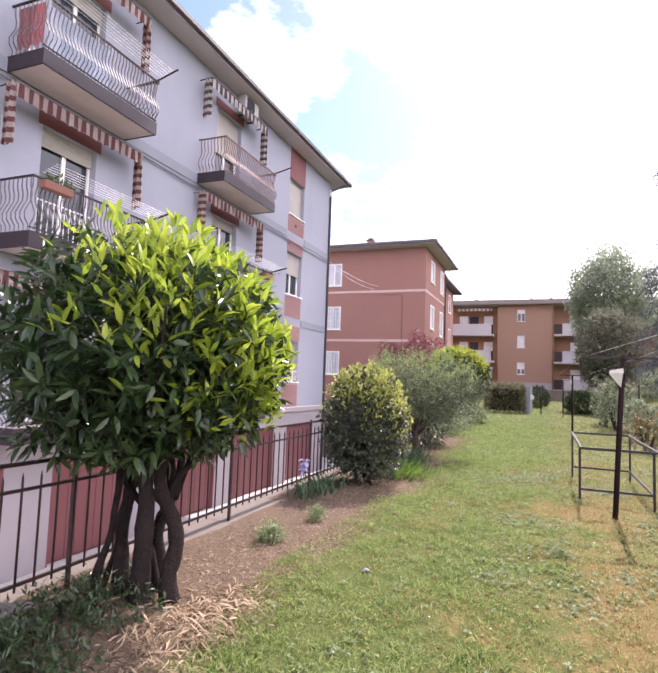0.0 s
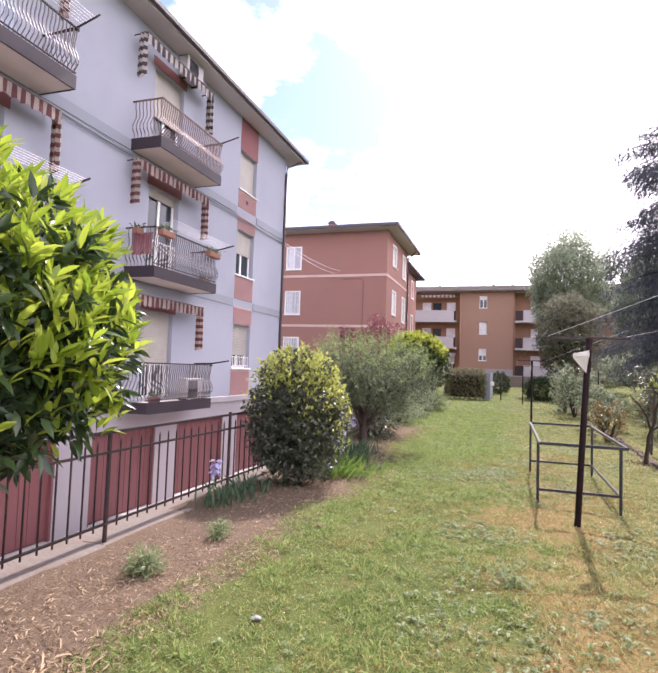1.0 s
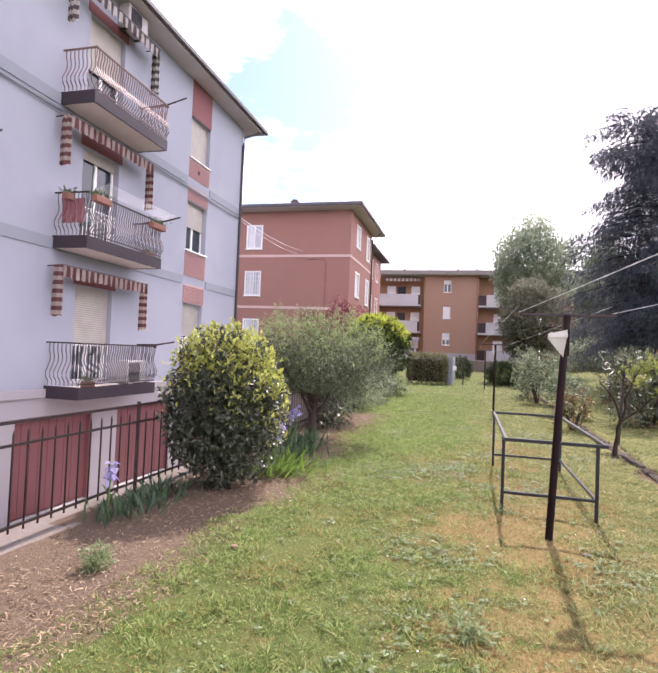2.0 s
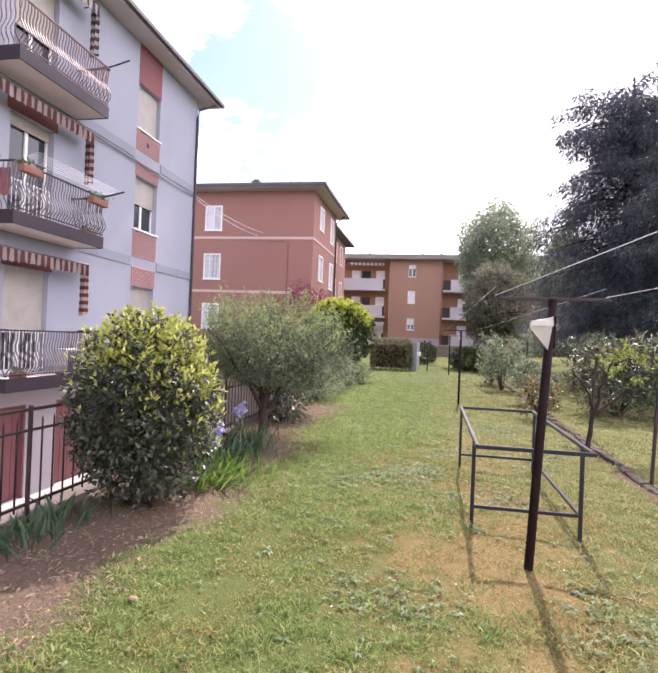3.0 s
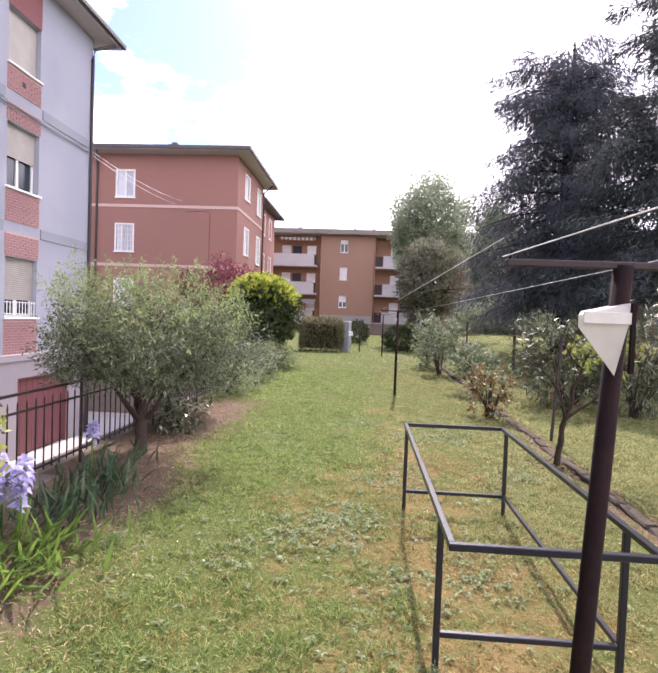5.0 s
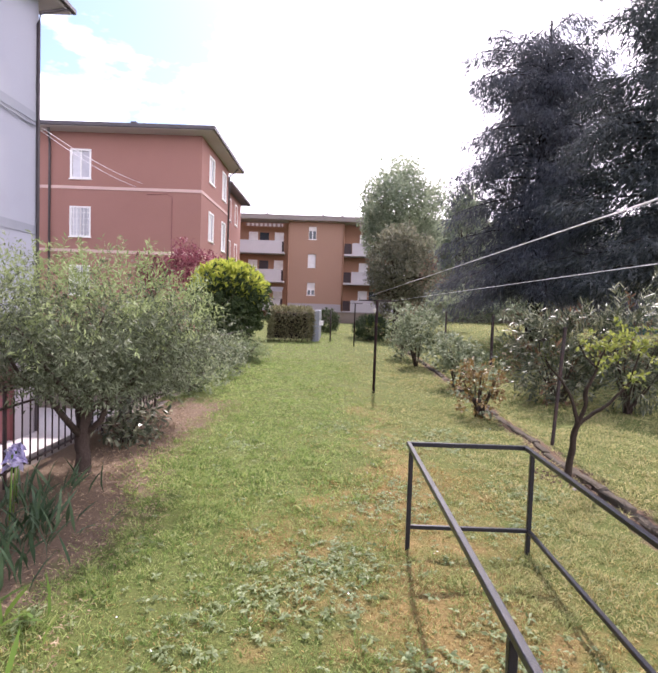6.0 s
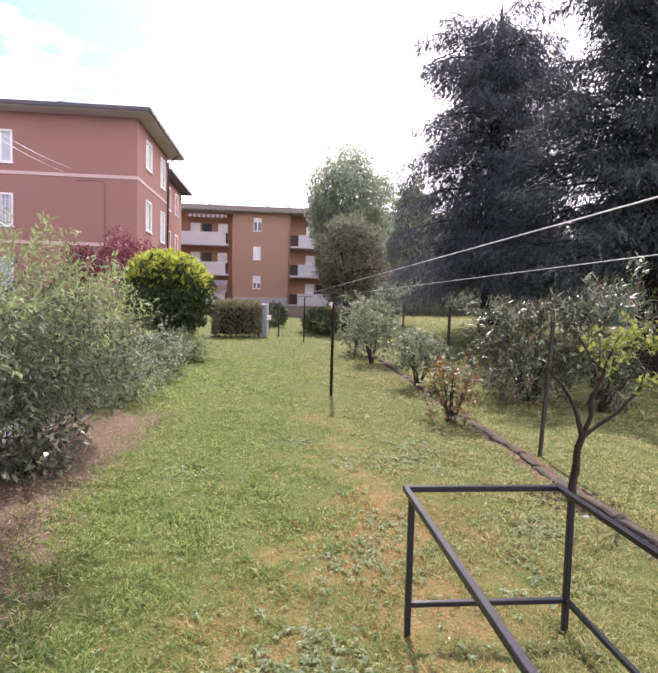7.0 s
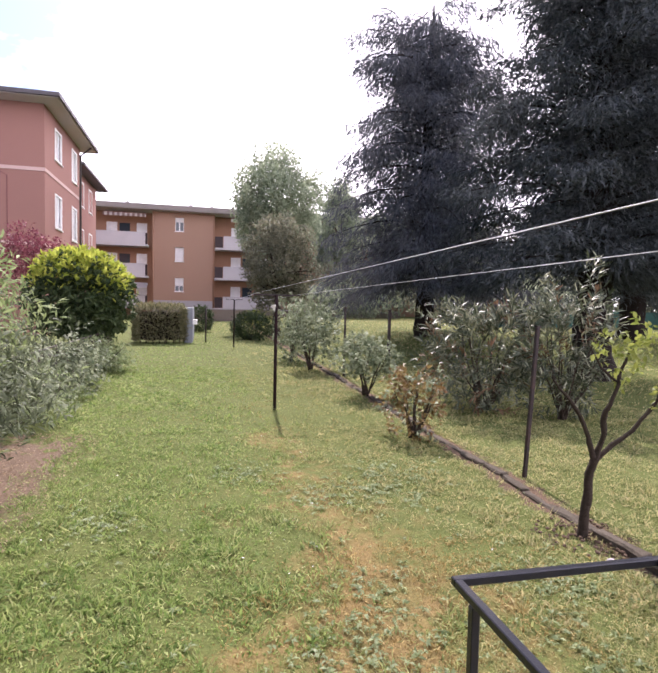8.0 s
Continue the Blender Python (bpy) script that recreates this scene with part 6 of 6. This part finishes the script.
part("netting", boxes((-7, 9, -0.02, 0.02, 0, 1.1)), M["net"], net)
for k in range(7):
    part("post", boxes((-7 + k * 2.6, -6.94 + k * 2.6, 0.02, 0.08, -0.5, 1.2)), M["iron"], net)


# shade plants under the laurel
shrub("ground_cover", -1.45, 2.05, 0.05, (0.55, 0.50, 0.08), 420, (0.055, 0.013), "laurel_old", 101, "low dark green plants in the shade of the laurel", stems=0, category="plants", inner=0.0)
shrub("ground_cover", -1.30, 1.35, 0.05, (0.50, 0.45, 0.10), 420, (0.09, 0.007), "laurel_old", 102, "low dark grass in the shade of the laurel", stems=0, category="plants", inner=0.0, tipup=0.8)
shrub("ground_cover", -1.50, 2.75, 0.06, (0.42, 0.55, 0.07), 260, (0.055, 0.013), "laurel_old", 103, "dark creeping plants at the foot of the laurel", stems=0, category="plants", inner=0.0)


# ---------------------------------------------------------------- grass, litter and small lawn plants
def bed_edge(y):
    return -0.74 + 0.05 * smooth((y - 6.5) / 2) + 0.14 * np.sin(0.9 * y + 0.6) + 0.07 * np.sin(2.7 * y) - 0.16 * smooth((y - 10.3) / 1.5) - 0.7 * smooth((y - 13.6) / 3.0)


def dryness(x, y):
    """0 lush, 1 dry moss."""
    s = 0.28 * (1.40 - np.abs(x - 1.65)) - 0.26 * smooth((y - 10.5) / 6.0)
    return np.clip(s - 0.63 + 1.0 * vnoise(x, y, 0.9, 1) + 0.7 * vnoise(x, y, 2.6, 2) + 0.35 * vnoise(x, y, 6.0, 3), 0, 1)


def blades(name, n, x0, x1, y0, y1, h, w, mat, dry_side, label, power=1.0, fade=0.0):
    x = rng.uniform(x0, x1, n)
    y = y0 + (y1 - y0) * rng.uniform(size=n) ** power
    d = dryness(x, y)
    cl = np.clip(1.5 * (0.55 * vnoise(x, y, 5.5, 4) + 0.45 * vnoise(x, y, 13.0, 5)) - 0.25, 0, 1)
    keep = rng.uniform(size=n) < (np.clip(d * 1.3, 0.02, 1) if dry_side else np.clip(1.15 - d * 1.1, 0.10, 1)) * (0.30 + 0.70 * cl)
    if fade:
        keep &= rng.uniform(size=n) < smooth((x1 - x) / fade) * np.clip(smooth((y - y0) / fade) + 0.02, 0, 1)
    keep &= x > bed_edge(y) - 0.05 + rng.normal(size=n) * 0.12
    keep &= np.abs(x - kerb_x(y)) > 0.09
    x, y, cl, d = x[keep], y[keep], cl[keep], d[keep]
    m = len(x)
    P = np.stack([x, y, ground_z(x, y) - 0.004], 1)
    D = np.stack([rng.normal(size=m) * 0.75, rng.normal(size=m) * 0.75, np.full(m, 0.75)], 1)
    hh = h * rng.uniform(0.5, 1.25, m) * (0.5 + 1.25 * cl ** 1.6)
    V, F = leaves(P, D, hh, np.full(m, w) * rng.uniform(0.7, 1.3, m), 0.1, 0.25, small=True)
    ob = part_np(name, V, F, mat)
    tagged(ob, label, "grass", kind="stuff")


blades("grass", 650000, -0.9, 5.2, 0.4, 10.5, 0.042, 0.0046, M["grass"], False, "short green lawn grass and clover", 1.0, 1.3)
blades("grass", 90000, -0.9, 11.0, -3.5, 11.5, 0.040, 0.014, M["grass"], False, "thin lawn grass at the sides of the garden", 1.0, 3.0)
blades("grass", 300000, -1.9, 7.5, 10.5, 22, 0.046, 0.0095, M["grass"], False, "short green lawn grass further down the garden", 1.4)
blades("grass", 150000, -2.5, 22, 13, 50, 0.060, 0.026, M["grass"], False, "lawn grass at the far end of the garden", 1.2, 5.0)
blades("dry_grass", 230000, -0.9, 4.4, 1.2, 11.5, 0.028, 0.0055, M["grass_dry"], True, "short dry mossy grass")
blades("dry_grass", 18000, -1.0, 5.0, 10.5, 24, 0.035, 0.010, M["grass_dry"], True, "dry grass further down the lawn")


def tufts(n, x0, x1, y0, y1, label):
    """Coarse tufts of longer grass standing out of the turf."""
    x, y = rng.uniform(x0, x1, n), rng.uniform(y0, y1, n)
    keep = (x > bed_edge(y) + 0.05) & (np.abs(x - kerb_x(y)) > 0.1) & (rng.uniform(size=n) < 1.2 - dryness(x, y))
    keep &= vnoise(x, y, 1.7, 6) > 0.38
    x, y = x[keep], y[keep]
    per = 20
    m = len(x) * per
    s = np.repeat(rng.uniform(0.5, 1.25, len(x)), per)
    a, q = rng.uniform(0, 6.28, m), np.abs(rng.normal(size=m)) * 0.022 * s
    px, py = np.repeat(x, per) + q * np.cos(a), np.repeat(y, per) + q * np.sin(a)
    D = np.stack([np.cos(a) * rng.uniform(0.2, 1.3, m), np.sin(a) * rng.uniform(0.2, 1.3, m), np.full(m, 0.8)], 1)
    V, F = leaves(np.stack([px, py, ground_z(px, py) - 0.004], 1), D, 0.068 * s * rng.uniform(0.6, 1.2, m), 0.0044 * s, 0.12, 0.35, small=True)
    tagged(part_np("grass_tufts", V, F, M["grass"]), label, "grass", kind="stuff")


tufts(5200, -0.9, 5.0, 0.5, 15, "coarse tufts of longer green grass in the lawn")


def lawn_weeds():
    """Flat rosettes of broad leaves in the turf."""
    cx, cy = rng.uniform(-0.5, 3.0, 170), 1.4 + 12 * rng.uniform(size=170)
    for k, c in enumerate(((1.95, 6.1), (1.1, 10.5), (1.45, 10.4), (0.95, 6.3), (0.65, 6.4), (0.75, 9.4), (2.0, 6.4))):
        cx[k], cy[k] = c
    pick = np.where(rng.uniform(size=3600) < 0.6, rng.integers(0, 30, 3600), rng.integers(30, 170, 3600))
    near = np.where(pick < 30, 0.45, 1.0)
    x, y = cx[pick] + rng.normal(size=3600) * 0.36 * near, cy[pick] + rng.normal(size=3600) * 0.40 * near
    keep = x > bed_edge(y) + 0.05
    x, y = x[keep], y[keep]
    per = 6
    m = len(x) * per
    c = np.repeat(np.stack([x, y, ground_z(x, y) + 0.016], 1), per, 0)
    a = rng.uniform(0, 6.28, m)
    D = np.stack([np.cos(a), np.sin(a), rng.uniform(0.05, 0.5, m)], 1)
    s = np.repeat(rng.uniform(0.35, 1.3, len(x)), per)
    V, F = leaves(c, D, 0.034 * s * rng.uniform(0.7, 1.2, m), 0.013 * s, 0.15, 0.3, small=True)
    tagged(part_np("lawn_weeds", V, F, M["weed"]), "flat broad-leaved weeds and clover in the lawn", "weeds", kind="stuff")
    k = 70
    x, y = rng.uniform(-0.6, 3.0, k), 1.5 + 14 * rng.uniform(size=k)
    P = np.stack([x, y, ground_z(x, y) + 0.035], 1)
    V, F = leaves(P, np.stack([rng.normal(size=k), rng.normal(size=k), np.full(k, 0.2)], 1), 0.013, 0.012, 0.1, 0.05, small=True)
    tagged(part_np("daisies", V, F, M["daisy"]), "scattered tiny white lawn flowers", "flowers", kind="stuff")


lawn_weeds()


def litter():
    n = 19000
    y = rng.uniform(1.0, 15, n)
    x = -1.7 + (bed_edge(y) + 0.25 + 1.7) * rng.uniform(size=n) ** 0.8
    hot = rng.uniform(size=n) < np.where((y > 2.0) & (y < 5.2), 1.0, 0.55)
    hot &= ~((x < -1.05) & (y < 3.1) & (rng.uniform(size=n) < 0.8))
    x, y = x[hot], y[hot]
    m = len(x)
    P = np.stack([x, y, ground_z(x, y) + rng.uniform(0.004, 0.022, m)], 1)
    D = np.stack([rng.normal(size=m), rng.normal(size=m), rng.normal(size=m) * 0.25], 1)
    V, F = leaves(P, D, rng.uniform(0.015, 0.055, m), rng.uniform(0.003, 0.009, m), 0.35, 0.25)
    tagged(part_np("leaf_litter", V, F, M["litter"]), "dry fallen laurel leaves strewn over the bare bed", "dead leaves", kind="stuff")
    # heap of long dry leaves at the foot of the laurel
    k = 620
    a, q = rng.uniform(0, 6.28, k), rng.uniform(0, 1, k) ** 0.7
    x, y = -0.86 + 0.30 * q * np.cos(a), 2.95 + 0.62 * q * np.sin(a)
    P = np.stack([x, y, ground_z(x, y) + 0.06 * (1 - q) * rng.uniform(size=k) + 0.006], 1)
    V, F = leaves(P, np.stack([rng.normal(size=k), rng.normal(size=k), rng.normal(size=k) * 0.35], 1), rng.uniform(0.06, 0.17, k), rng.uniform(0.006, 0.015, k), 0.3, 0.45)
    tagged(part_np("leaf_heap", V, F, M["litter"]), "heap of long dry pale leaves under the laurel", "dead leaves", kind="stuff")


litter()

# loose stones; the first pebble stands in for a pale dead leaf
for k, (sx, sy, col) in enumerate(((-0.27, 4.18, "plinth"), (-0.50, 5.88, "orange_render"), (1.82, 6.62, "curb"), (3.02, 10.98, "plinth"))):
    st = thing("small_grass_bit", "small loose stone or pebble-shaped dead leaf lying in the grass", "stone", at=(sx, sy, float(ground_z(sx, sy))))
    bm = bmesh.new()
    bmesh.ops.create_icosphere(bm, subdivisions=2, radius=0.023, matrix=Matrix.Translation((0, 0, 0.014)) @ Matrix.Diagonal((1.3, 0.9, 0.55, 1)))
    for v in bm.verts:
        v.co += Vector(noise.noise_vector(v.co * 40 + Vector((k, 0, 0)))) * 0.005
    part("pebble", bm, M[col], st)


# ---------------------------------------------------------------- bricks of the window column
def lay_bricks():
    L, H, J = 0.225, 0.058, 0.012
    me = {}

    def brick(w):
        if w not in me:
            bm = boxes((0, 0.012, 0, w, 0, H), bev=0.003)
            q = bpy.data.meshes.new("brick")
            bm.to_mesh(q)
            bm.free()
            q.materials.append(M["brick"])
            me[w] = q
        return me[w]
    for panel, z0, z1 in BRICKS:
        z, row = z0 + 0.006, 0
        while z + H < z1:
            y = 18.29
            if row % 2:
                o = new("brick", brick(0.106))
                o.parent = panel
                o.location = (WX + 0.006, y, z)
                y += 0.106 + J
            while y < 19.6:
                w = round(min(L, 19.67 - y), 3)
                o = new("brick", brick(w))
                o.parent = panel
                o.location = (WX + 0.006, y, z)
                y += w + J
            z += H + J
            row += 1


lay_bricks()
